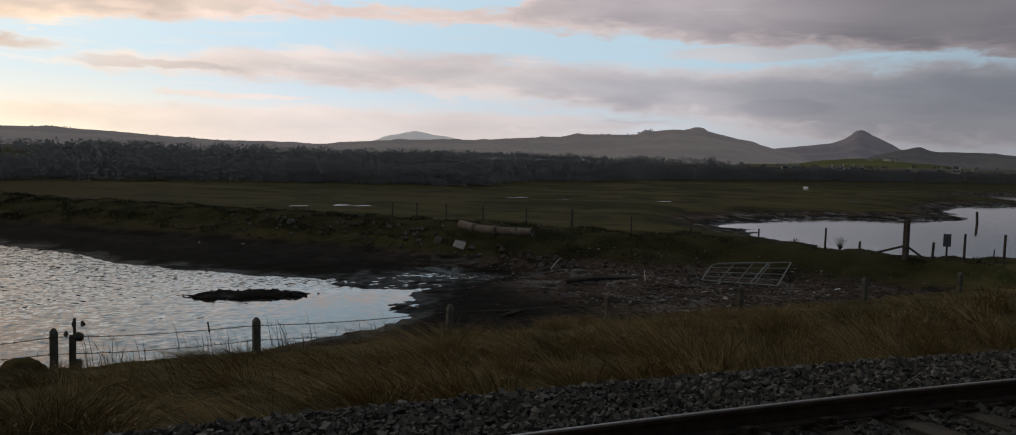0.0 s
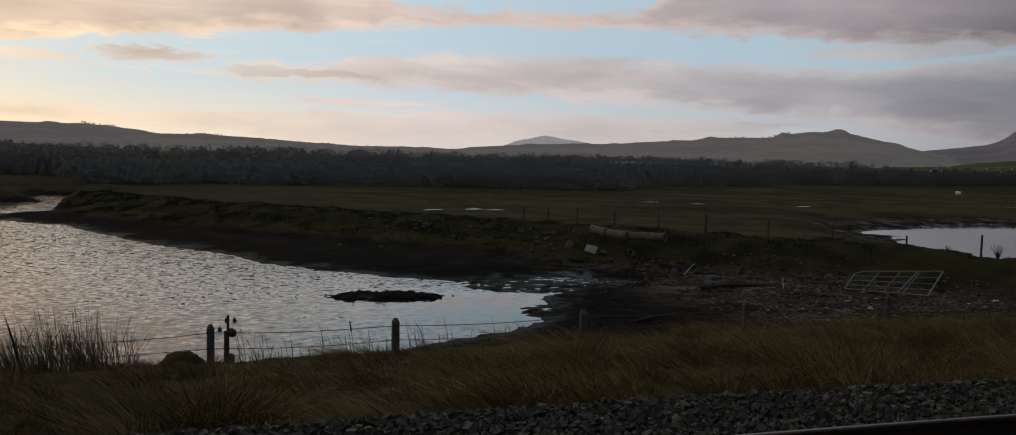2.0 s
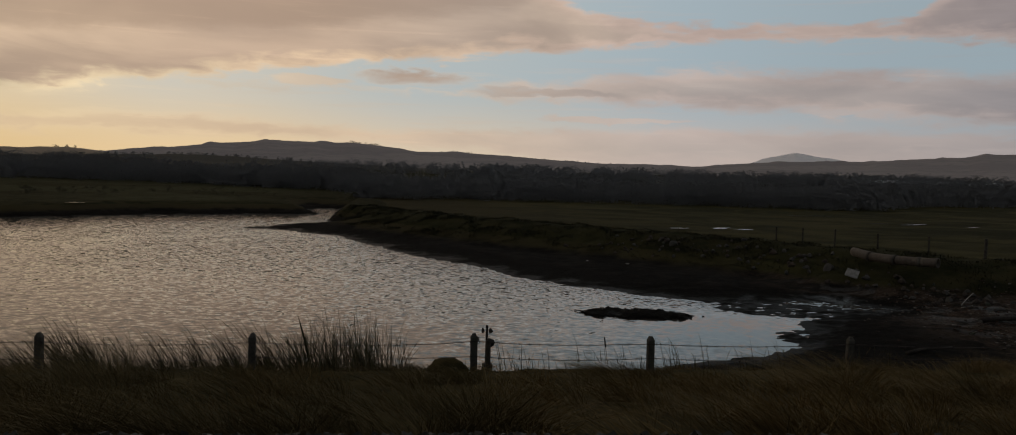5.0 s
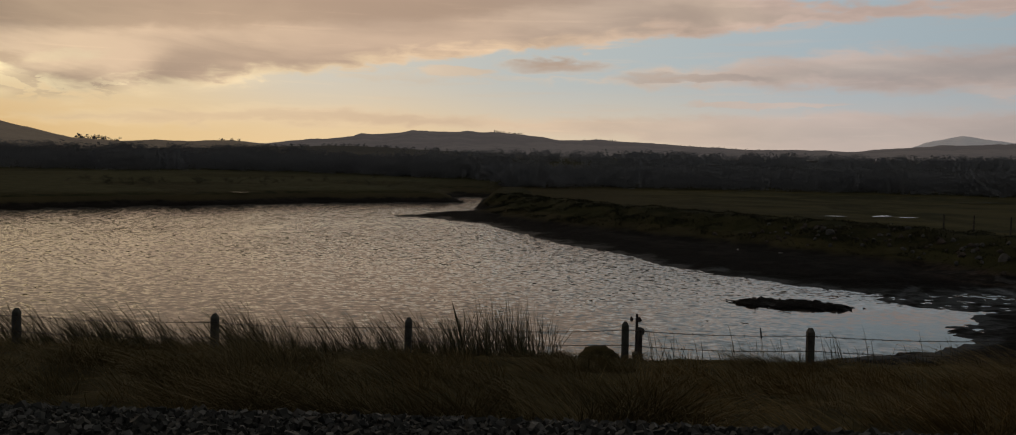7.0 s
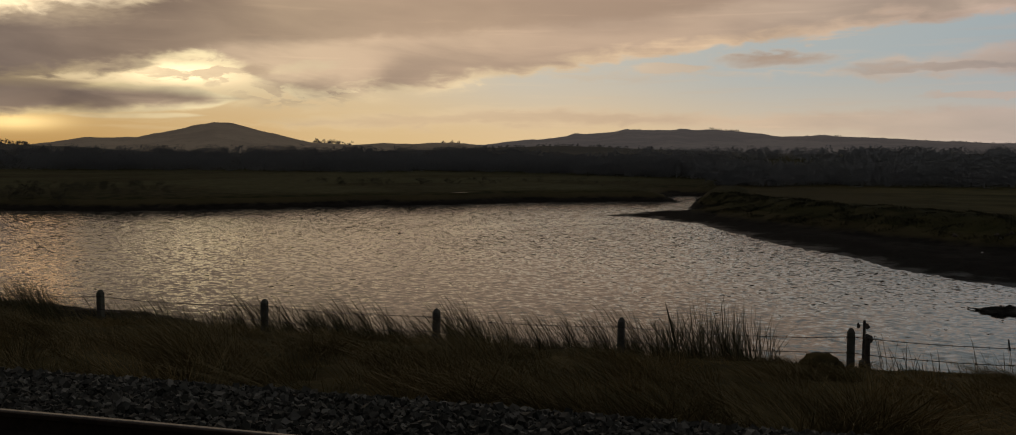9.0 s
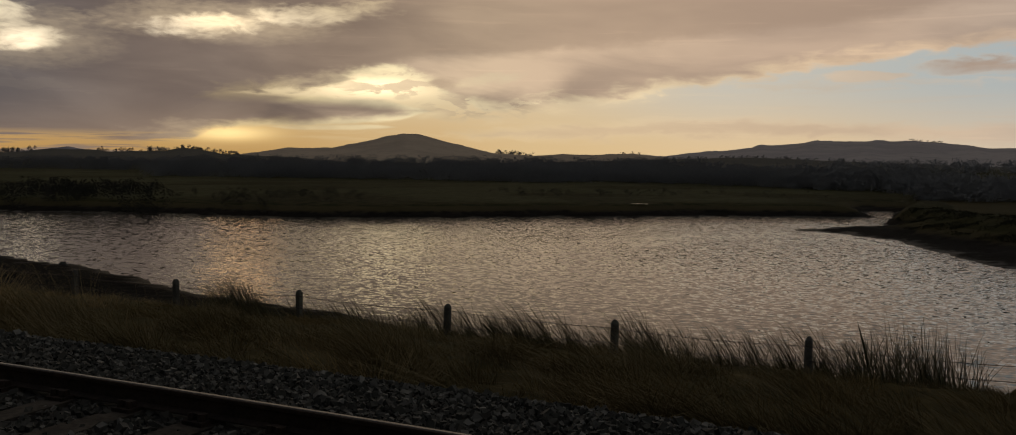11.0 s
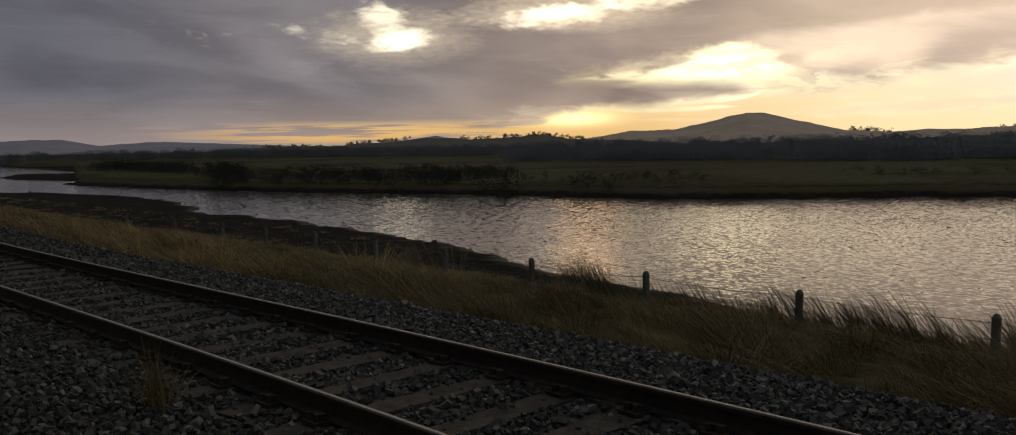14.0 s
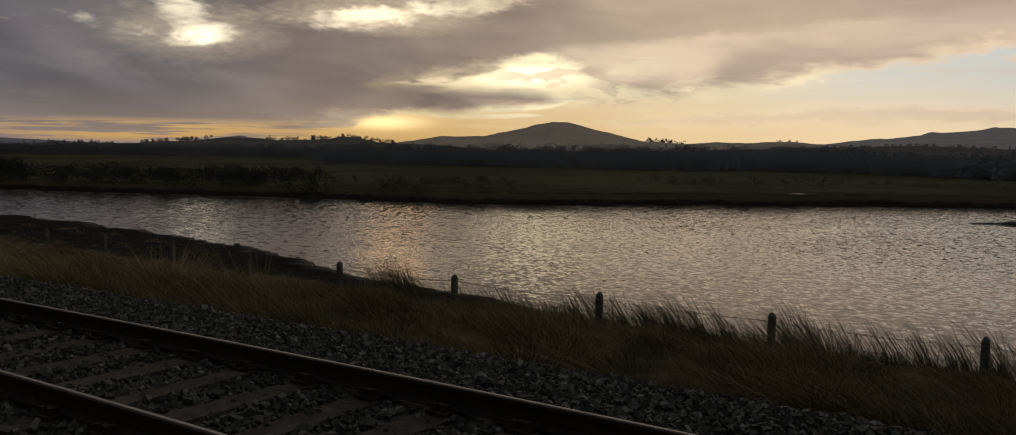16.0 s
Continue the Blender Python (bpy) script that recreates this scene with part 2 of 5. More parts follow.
    # light bleeding through thin cloud round the holes
    cloud = N.mix(part_of(puff(-61.0, 5.2, 4.2, 1.1, -0.5, 0.7, 1.1), 0.25), cloud, lin(150, 142, 148))
    cloud = veil(cloud, -54.6, 6.9, 4.5, 1.5, 0.3)
    cloud = veil(cloud, -44.0, 8.3, 6.0, 1.1, 0.45)
    cloud = veil(cloud, -34.0, 4.7, 6.0, 0.9, 0.35)
    cloud = veil(cloud, -43.5, 1.6, 5.0, 0.7, 0.35)
    streak_band = N.math("MULTIPLY", low_band[0], puff(-18, 2.1, 14.0, 1.6))
    cloud = N.mix(N.math("MULTIPLY", streak_band, 0.55), cloud, N.mix(1.0, core, (0.80, 0.78, 0.80, 1), "MULTIPLY"))
    cloud = N.mix(N.math("MULTIPLY", wisps, 0.5), cloud, N.mix(1.0, core, (0.66, 0.62, 0.62, 1), "MULTIPLY"))
    haze = N.ramp(u, [(span(-95), lin(150, 138, 138)), (span(-75), lin(166, 150, 144)), (span(-50), lin(178, 152, 128)), (span(-20), lin(224, 196, 160)),
                      (span(20), lin(216, 206, 202)), (span(40), lin(192, 188, 190)), (span(55), lin(158, 155, 160)), (span(78), lin(130, 130, 138))], "EASE")
    cloud = N.mix(N.smooth(el, 0.3, 4.0, 0.5, 0.0), cloud, haze)
    cloud = N.mix(N.math("MULTIPLY", N.smooth(streaks, 0.1, 0.9), 0.22), cloud, N.mix(1.0, cloud, (1.35, 1.32, 1.28, 1), "MULTIPLY"))
    seen = N.mix(mask, clear, cloud)

    # brighter towards the sunset
    glow = N.math("DIVIDE", N.math("ADD", az, 22.0), 18.0)
    glow = N.math("MULTIPLY_ADD", N.math("EXPONENT", N.math("MULTIPLY", N.math("MULTIPLY", glow, glow), -1.0)), 0.15, N.math("MULTIPLY", N.smooth(az, 0.0, 32.0, 1.0, 0.81), N.smooth(az, 38.0, 58.0, 1.0, 0.78)))
    seen = N.mix(1.0, seen, N.vec(glow, glow, glow), "MULTIPLY")

    # the rest of the sky: a physical dusk sky behind broken cloud
    sky = N.add("ShaderNodeTexSky", sky_type="NISHITA", sun_disc=False)
    sky.sun_elevation, sky.sun_rotation = radians(SUN_EL), radians(SUN_AZ)
    sky.air_density, sky.dust_density = 1.2, 1.5
    dusk = N.mix(1.0, sky.outputs[0], (0.10, 0.10, 0.10, 1), "MULTIPLY")
    cover = N.smooth(N.noise(d, 2.5, 5.0, 0.55), 0.35, 0.65)
    ahead = N.smooth(Y, -0.5, 0.6)
    dusk = N.mix(N.math("MULTIPLY", cover, 0.75), dusk, N.mix(ahead, N.mix(N.smooth(el, 8.0, 40.0), lin(165, 160, 163), lin(90, 90, 98)), lin(226, 213, 200)))
    seen = N.mix(N.smooth(el, 12.0, 40.0), seen, dusk)
    side = N.math("MAXIMUM", N.smooth(az, 62.0, 90.0), N.smooth(az, -115.0, -85.0, 1.0, 0.0))
    seen = N.mix(side, seen, dusk)

    bg = N.add("ShaderNodeBackground")
    N.put(bg.inputs[0], seen)
    bg.inputs[1].default_value = 1.0
    out = N.add("ShaderNodeOutputWorld")
    N.put(out.inputs[0], bg.outputs[0])


build_world()
sun_data = bpy.data.lights.new("sun", "SUN")
sun_data.energy, sun_data.angle, sun_data.color = 0.0045, radians(4.5), (1.0, 0.55, 0.20)
sun = new("sun", sun_data)
a_sun, e_sun = radians(SUN_AZ), radians(SUN_EL)
sun.matrix_world = look((0, 0, 50), Vector((0, 0, 50)) - Vector((math.sin(a_sun) * math.cos(e_sun), math.cos(a_sun) * math.cos(e_sun), math.sin(e_sun))))


# ---------------------------------------------------------------- materials
def material(name, build):
    m = bpy.data.materials.new(name)
    m.use_nodes = True
    N = Nodes(m.node_tree)
    shader = N.add("ShaderNodeBsdfPrincipled")
    out = N.add("ShaderNodeOutputMaterial")
    N.put(out.inputs[0], shader.outputs[0])
    build(N, shader)
    return m


def place(N):
    return N.add("ShaderNodeNewGeometry").outputs["Position"]


def local(N):
    return N.add("ShaderNodeTexCoord").outputs["Object"]


def bump(N, shader, height, strength=0.5, distance=0.02):
    b = N.add("ShaderNodeBump")
    b.inputs["Strength"].default_value, b.inputs["Distance"].default_value = strength, distance
    N.put(b.inputs["Height"], height)
    N.put(shader.inputs["Normal"], b.outputs[0])


def rough_stuff(name, dark, light, scale, rough=0.9, grain=4.0, relief=0.02, metal=0.0, stain=None, spec=0.2, coord=place):
    """Two tones mixed at two scales, fine relief, an optional stain colour."""
    def build(N, s):
        p = coord(N)
        big, small = N.noise(p, scale, 4.0), N.noise(p, scale * grain, 5.0, 0.65)
        f = N.smooth(N.math("ADD", N.math("MULTIPLY", big, 0.6), N.math("MULTIPLY", small, 0.4)), 0.33, 0.67)
        col = N.mix(f, (*dark, 1), (*light, 1))
        if stain:
            col = N.mix(N.smooth(N.noise(p, scale * 0.37, 5.0, 0.6, 0.5), 0.52, 0.68), col, (*stain, 1))
        N.put(s.inputs["Base Color"], col)
        s.inputs["Roughness"].default_value, s.inputs["Metallic"].default_value = rough, metal
        s.inputs["Specular IOR Level"].default_value = spec
        if relief:
            bump(N, s, small, 0.6, relief)
    return material(name, build)


def per_island(name, tones, rough=0.9, spec=0.15, scale=3.0, even=False, patch=None):
    """Blades, leaves and stones that differ one from another."""
    def build(N, s):
        r = N.add("ShaderNodeNewGeometry").outputs["Random Per Island"]
        col = N.ramp(r, [(i / (len(tones) - 1), (*t, 1)) for i, t in enumerate(tones)])
        col = N.mix(N.math("MULTIPLY", N.noise(place(N), scale, 4.0), 0.8), col, N.mix(1.0, col, (0.45, 0.45, 0.45, 1), "MULTIPLY"))
        if patch:
            # darker, greener tone in patches, most of it along the middle of the bank
            along = N.add("ShaderNodeSeparateXYZ")
            N.put(along.inputs[0], place(N))
            middle = N.math("MULTIPLY", N.smooth(along.outputs[0], -19.0, -11.0), N.smooth(along.outputs[0], -1.5, 4.0, 1.0, 0.0))
            clump = N.math("MULTIPLY_ADD", middle, 0.17, N.math("SUBTRACT", N.noise(place(N), 0.45, 4.0, 0.55, 0.5), 0.05))
            col = N.mix(N.math("MULTIPLY", N.smooth(clump, 0.42, 0.62), 0.85), col, N.mix(0.3, (*patch, 1), col))
        N.put(s.inputs["Base Color"], col)
        s.inputs["Roughness"].default_value, s.inputs["Specular IOR Level"].default_value = rough, spec
        if even:
            N.put(s.inputs["Normal"], N.vec(0.0, -0.72, 0.69))
    return material(name, build)


def ground_build(N, s):
    p = place(N)
    sp = N.add("ShaderNodeSeparateXYZ")
    N.put(sp.inputs[0], p)
    x, y, z = sp.outputs
    fine, mid, big = N.noise(p, 9.0, 6.0, 0.65), N.noise(p, 0.9, 5.0, 0.6), N.noise(p, 0.06, 4.0, 0.55, 0.6)
    grass = N.mix(N.smooth(mid, 0.35, 0.65), (0.030, 0.035, 0.012, 1), (0.085, 0.075, 0.028, 1))
    grass = N.mix(N.smooth(big, 0.42, 0.62), grass, (0.075, 0.075, 0.024, 1))
    grass = N.mix(N.smooth(fine, 0.5, 0.75), grass, (0.11, 0.085, 0.035, 1))
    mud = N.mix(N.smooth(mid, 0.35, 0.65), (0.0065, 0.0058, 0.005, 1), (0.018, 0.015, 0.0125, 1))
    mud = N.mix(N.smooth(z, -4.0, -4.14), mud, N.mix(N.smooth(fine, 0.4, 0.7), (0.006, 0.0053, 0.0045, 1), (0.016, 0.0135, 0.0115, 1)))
    level = N.math("ADD", z, N.math("MULTIPLY", N.math("SUBTRACT", mid, 0.5), 0.35))
    marsh = N.math("MULTIPLY", N.smooth(y, 33.0, 37.0), N.smooth(z, -3.5, -3.58))
    grass = N.mix(marsh, grass, N.mix(N.smooth(N.noise(p, 0.11, 6.0, 0.65, 0.8), 0.38, 0.62), (0.026, 0.026, 0.011, 1), (0.066, 0.056, 0.022, 1)))
    # past the near shore all but the marsh is mixed towards a much darker brown
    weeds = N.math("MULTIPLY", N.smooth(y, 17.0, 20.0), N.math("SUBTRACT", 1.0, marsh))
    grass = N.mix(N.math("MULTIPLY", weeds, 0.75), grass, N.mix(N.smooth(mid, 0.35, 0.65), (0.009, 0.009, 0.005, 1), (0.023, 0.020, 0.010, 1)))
    pasture = N.math("MULTIPLY", N.math("MULTIPLY", N.smooth(x, -8.0, -16.0), N.smooth(z, -3.42, -3.28)), N.smooth(y, 36.0, 44.0))
    grass = N.mix(N.math("MULTIPLY", pasture, N.smooth(N.noise(p, 0.035, 3.0, 0.5, 0.4), 0.38, 0.55)), grass, N.mix(N.smooth(mid, 0.3, 0.7), (0.036, 0.038, 0.017, 1), (0.060, 0.056, 0.026, 1)))
    brown = N.math("MULTIPLY", marsh, N.smooth(N.math("ADD", x, N.math("MULTIPLY", big, 12.0)), 26.0, 8.0))
    grass = N.mix(N.math("MULTIPLY", brown, 0.75), grass, (0.042, 0.034, 0.017, 1))
    over = N.smooth(level, -3.98, -3.72)
    bankside = N.smooth(y, 17.5, 16.0)
    grass = N.mix(N.math("MULTIPLY", bankside, 0.7), grass, N.mix(N.smooth(mid, 0.35, 0.65), (0.034, 0.025, 0.013, 1), (0.072, 0.051, 0.023, 1)))
    wrack = N.math("MULTIPLY", N.math("MULTIPLY", N.smooth(x, 13.0, 16.5), N.smooth(z, -4.22, -4.05)), N.smooth(N.noise(p, 0.7, 5.0, 0.65, 0.6), 0.40, 0.58))
    mud = N.mix(wrack, mud, N.mix(N.smooth(fine, 0.35, 0.7), (0.030, 0.021, 0.015, 1), (0.085, 0.062, 0.046, 1)))
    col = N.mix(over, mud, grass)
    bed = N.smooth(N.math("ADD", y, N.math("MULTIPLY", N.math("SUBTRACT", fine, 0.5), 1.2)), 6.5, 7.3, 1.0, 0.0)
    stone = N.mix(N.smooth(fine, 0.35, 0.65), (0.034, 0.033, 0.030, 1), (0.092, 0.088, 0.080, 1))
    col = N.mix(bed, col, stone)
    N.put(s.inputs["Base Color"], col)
    # wet patches where the tide has left the mud
    puddled = N.math("MULTIPLY", N.math("MULTIPLY", N.smooth(x, 14.0, 17.0), N.smooth(z, -3.85, -4.0)), N.smooth(N.noise(p, 0.8, 5.0, 0.6, 0.7), 0.50, 0.60))
    wet = N.smooth(level, -4.29, -4.2, 0.5, 0.95)
    N.put(s.inputs["Roughness"], N.math("SUBTRACT", wet, N.math("MULTIPLY", puddled, 0.4)))
    N.put(s.inputs["Specular IOR Level"], N.math("MULTIPLY_ADD", puddled, 0.07, 0.02))
    bump(N, s, N.math("ADD", N.math("MULTIPLY", fine, 0.6), mid), 0.8, 0.08)


def water_build(N, s):
    p = place(N)
    stretch = N.add("ShaderNodeMapping")
    stretch.inputs["Scale"].default_value = (0.85, 1.15, 1.0)
    stretch.inputs["Rotation"].default_value = (0, 0, radians(7))
    N.put(stretch.inputs["Vector"], p)
    q = stretch.outputs[0]
    gusts = N.smooth(N.noise(p, 0.045, 3.0, 0.5, 0.8), 0.38, 0.62, 0.7, 1.0)

    # sheltered water in the corner below the dike
    off = N.add("ShaderNodeVectorMath", operation="DISTANCE")
    N.put(off.inputs[0], p)
    off.inputs[1].default_value = (9.8, 24.0, WATER)
    gusts = N.math("MULTIPLY", gusts, N.smooth(off.outputs["Value"], 1.5, 5.5, 0.15, 1.0))
    east = N.add("ShaderNodeSeparateXYZ")
    N.put(east.inputs[0], p)
    gusts = N.math("MULTIPLY", gusts, N.smooth(east.outputs[0], 24.0, 32.0, 1.0, 0.10))

    def slopes(scale, amount):
        n = N.add("ShaderNodeTexNoise")
        N.put(n.inputs["Vector"], q)
        n.inputs["Scale"].default_value, n.inputs["Detail"].default_value, n.inputs["Roughness"].default_value = scale, 2.0, 0.5
        c = N.add("ShaderNodeSeparateColor")
        N.put(c.inputs[0], n.outputs["Color"])
        return [N.math("MULTIPLY", N.math("SUBTRACT", o, 0.5), amount) for o in c.outputs[:2]]

    parts = [slopes(13.0, 0.14), slopes(5.2, 0.36), slopes(2.7, 0.26), slopes(1.2, 0.05)]
    total = lambda k: N.math("ADD", N.math("ADD", parts[0][k], parts[1][k]), N.math("ADD", parts[2][k], parts[3][k]))
    # the faces turned to the shore are the steeper ones
    lean = lambda v: N.math("ADD", v, N.math("MULTIPLY", N.math("MINIMUM", N.math("ADD", v, 0.025), 0.0), 1.3))
    sx = N.math("MULTIPLY", total(0), N.math("MULTIPLY", gusts, 0.75))
    sy = N.math("MULTIPLY", lean(total(1)), gusts)
    facet = N.add("ShaderNodeVectorMath", operation="NORMALIZE")
    N.put(facet.inputs[0], N.vec(sx, sy, 1.0))
    s.inputs["Base Color"].default_value = (0.06, 0.053, 0.045, 1)
    s.inputs["Roughness"].default_value = 0.02
    s.inputs["IOR"].default_value = 1.34
    N.put(s.inputs["Normal"], facet.outputs[0])


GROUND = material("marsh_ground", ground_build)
WATER_MAT = material("estuary_water", water_build)


# ---------------------------------------------------------------- plan of the place
# the estuary's outline: near shore, far shore, the muddy corner below the dike
NEAR_SHORE = [(10.3, 21.9), (9, 20.9), (7.2, 20.2), (5.6, 19.4), (2, 18.8), (-2, 18.4), (-6.4, 18.3), (-11.7, 19.4), (-15.1, 20.5), (-21.2, 21.4), (-25.8, 23.2), (-31.6, 24.9), (-38, 25.9), (-46, 27), (-55, 27.5), (-64, 27), (-70, 29.5), (-78, 31.3), (-93, 32.8), (-107, 30.7), (-115, 26), (-160, 18), (-1500, -60)]
FAR_SHORE = [(-1500, 300), (-405, 93), (-211, 66), (-226, 56), (-192, 44), (-172, 42), (-153, 46), (-137, 39), (-114, 40), (-87.1, 43.8), (-70.8, 48.6), (-57.5, 52.8), (-47.1, 53.9), (-42.9, 55.5), (-36.3, 60.2), (-29.4, 66.6), (-24.1, 70.3), (-19.9, 74.5), (-11.2, 78.7), (-6.4, 79.5), (-7.8, 92), (-4.8, 91)]
DIKE_SHORE = [(-4.4, 71), (-7.7, 67), (-9.7, 62.1), (-7.4, 60.6), (-5.1, 58.4), (-3.4, 57), (-0.2, 47.5), (2.8, 41.7), (5.1, 36.2), (7.1, 33.2), (9, 31), (10.8, 29.7), (12, 28.8), (13.9, 30), (15.5, 29.3), (16, 28.4), (14.4, 27.6), (12.4, 25.8), (10.9, 23.5)]
LAKE = NEAR_SHORE + FAR_SHORE + DIKE_SHORE
LAGOON = [(40, 36), (39, 27), (44, 20), (60, 14), (120, 2), (900, -160), (900, 200), (300, 116), (173, 99.5), (141, 93), (135, 79), (124, 66), (115, 66.7), (101, 65),
          (80.6, 52.8), (75.3, 46.9), (69, 48.6), (63.5, 50.9), (55, 50.6), (48, 48.4), (44.5, 45.0)]
CREST = [(-2.4, 90, -3.1), (-2.4, 73, -3.1), (0.5, 64, -3.0), (4, 57, -2.95), (8.5, 51, -2.95), (13, 45.5, -2.95), (18, 39, -2.95), (20.5, 34.5, -2.95), (24, 31.5, -3.05), (28, 28, -3.1),
         (29, 23.5, -3.2), (30.5, 20.3, -3.25), (34, 18.2, -3.25), (40, 16.5, -3.25), (60, 11, -3.2), (120, -3, -3.1)]
POOLS = [(38.6, 81.8, 1.3, 0.4), (41.0, 82.3, 1.4, 0.3), (40.4, 70.9, 1.1, 0.3), (43.0, 70.4, 1.2, 0.4), (42.0, 69.4, 0.8, 0.2), (22.4, 59.8, 0.6, 0.25), (23.8, 59.2, 0.6, 0.3), (22.9, 60.9, 0.5, 0.2), (19.2, 58.9, 0.7, 0.16), (46.3, 67.4, 0.6, 0.2), (54.5, 63.1, 0.9, 0.25), (80, 62.8, 1.1, 0.3), (-24.5, 73.9, 0.8, 0.3)]


def signed(px, py, poly):
    """Distance to a polygon's edge, negative inside."""
    P = np.array(poly, float)
    Q = np.roll(P, -1, 0)
    best = np.full(px.shape, 1e18)
    inside = np.zeros(px.shape, bool)
    for (ax, ay), (bx, by) in zip(P, Q):
        ex, ey = bx - ax, by - ay
        t = np.clip(((px - ax) * ex + (py - ay) * ey) / (ex * ex + ey * ey + 1e-12), 0, 1)
        best = np.minimum(best, (px - ax - t * ex) ** 2 + (py - ay - t * ey) ** 2)
        cross = ((ay > py) != (by > py)) & (px < ex * (py - ay) / (ey if ey else 1e-12) + ax)
        inside ^= cross
    return np.where(inside, -1, 1) * np.sqrt(best)


def waves(x, y, seed, size, octaves=4):
    """Cheap smooth noise from turned sine waves, about -1..1."""
    rng = np.random.RandomState(seed)
    total, amp, norm = np.zeros_like(x), 1.0, 0.0
    for o in range(octaves):
        for k in range(4):
            a, ph = rng.uniform(0, math.tau), rng.uniform(0, math.tau, 2)
            f = math.tau / size * 2 ** o * rng.uniform(0.7, 1.3)
            total += amp * np.sin(f * (x * math.cos(a) + y * math.sin(a)) + ph[0] + 1.3 * np.sin(0.6 * f * (y * math.cos(a) - x * math.sin(a)) + ph[1])) / 4
        norm += amp
        amp *= 0.5
    return total / norm * 1.8


def far_rail(x):
    c = np.clip(x, -24, 9)
    y = -1.6e-4 * c ** 3 - 5.79e-3 * c ** 2 - 0.0308 * c + 4.793
    slope = -4.8e-4 * c ** 2 - 1.158e-2 * c - 0.0308
    return y + (x - c) * slope


def height(x, y):
    x, y = np.asarray(x, float), np.asarray(y, float)
    lake, lag = signed(x, y, LAKE), signed(x, y, LAGOON)
    ragged = 0.5 * waves(x, y, 3, 6.0) + 0.18 * waves(x, y, 4, 1.3)
    lake, lag = lake + ragged * np.clip(np.hypot(x, y) / 40, 0.4, 1.5), lag + 1.8 * ragged + 1.2 * waves(x, y, 15, 9.0)
    lake = lake + np.clip((x - 8) / 4, 0, 1) * (0.28 * waves(x, y, 13, 2.4) + 0.2 * waves(x, y, 14, 0.8))
    s = y - (far_rail(np.clip(x, -60, 12)) - 4.75) * np.clip(1 - (y - 7) / 8, 0, 1)
    near = np.interp(s, [-60, -20, -4, 0.5, 1.2, 6.2, 7.1, 8.2, 12, 15.2, 16.2, 17.4, 18.6, 21, 30], [-3.5, -3.4, -2.3, -1.95, -1.895, -1.895, -2.2, -2.5, -3.02, -3.42, -3.62, -4.05, -4.34, -5.2, -12])
    near = near + np.where((s > 7.5), 0.07 * waves(x, y, 5, 2.2), 0.0)
    mud = np.where(lake > 0, -4.3 + np.minimum(0.085 * lake, 0.26 + 0.003 * lake), -4.3 + 0.22 * np.maximum(lake, -5)) + np.where(lake > 1, 0.05 * waves(x, y, 6, 1.6), 0)
    # a film of water over the flat mud of the corner
    flat = 1.2 * np.exp(-((x - 12.7) / 2.5) ** 2 - ((y - 28.2) / 1.9) ** 2) + 0.6 * np.exp(-((x - 11.0) / 1.0) ** 2 - ((y - 23.2) / 1.4) ** 2)
    flat = np.clip(1.6 * flat, 0, 1) * (1 - 0.9 * np.exp(-((x - 14.6) / 1.3) ** 2 - ((y - 30.0) / 0.5) ** 2))
    mud = mud + flat * (-4.283 + 0.022 * waves(x, y, 16, 0.9, 3) + 0.03 * waves(x * 0.7, y * 1.2, 17, 0.5, 2) - mud)
    # dike with stony banks
    dike = np.full(x.shape, -99.0)
    for (ax, ay, az), (bx, by, bz) in zip(CREST, CREST[1:]):
        ex, ey = bx - ax, by - ay
        t = np.clip(((x - ax) * ex + (y - ay) * ey) / (ex * ex + ey * ey), 0, 1)
        dist = np.hypot(x - ax - t * ex, y - ay - t * ey)
        dike = np.maximum(dike, az + t * (bz - az) - (0.75 if ay > 70 else 0.27) * np.maximum(0, dist - 1.1))
    dike = dike + 0.13 * waves(x, y, 7, 3.0)
    # salt marsh behind the dike, fields on the far bank
    marsh_poly = [(a, b) for a, b, c in CREST] + [(900, -180), (3000, 3000), (-6, 3000)]
    bank_poly = FAR_SHORE + [(-6, 3000), (-3000, 3000), (-3000, 300)]
    in_marsh, in_bank = signed(x, y, marsh_poly) < 0, signed(x, y, bank_poly) < 0.5
    r = np.hypot(x, y)
    rise = np.interp(r, [0, 150, 300, 900, 1600, 4600], [0, 0, 0.5, 2.5, 3.2, 3.2])
    marsh = np.minimum(-3.62 + 0.05 * waves(x, y, 8, 9.0), -4.3 + 0.11 * lag) + rise
    bank = np.interp(lake, [-1, 0, 0.8, 2.0, 5, 60], [-4.6, -4.3, -4.12, -3.55, -3.3, -3.1]) + 0.06 * waves(x, y, 9, 7.0) + rise
    z = np.maximum(np.maximum(near, mud), dike)
    z = np.where(in_marsh, np.maximum(marsh, np.maximum(dike, near)), z)
    z = np.where(in_bank & (lake > -1), np.maximum(bank, np.where(in_marsh, dike, -99)), z)
    z = np.where(lag < 0, np.maximum(np.minimum(z, -4.3 + 0.15 * np.maximum(lag, -4)), np.maximum(dike, near)), z)
    # mud island, with a smaller shoal
    isle = -4.3 + 0.125 * np.clip(1 - ((x - 7.4 - 0.25 * (y - 27)) / 1.9) ** 2 - ((y - 26.95 + 0.25 * (x - 7.4)) / 0.95) ** 2 + 0.5 * waves(x, y, 11, 1.1) + 0.35 * waves(x, y, 12, 0.35), 0, 1) ** 0.8
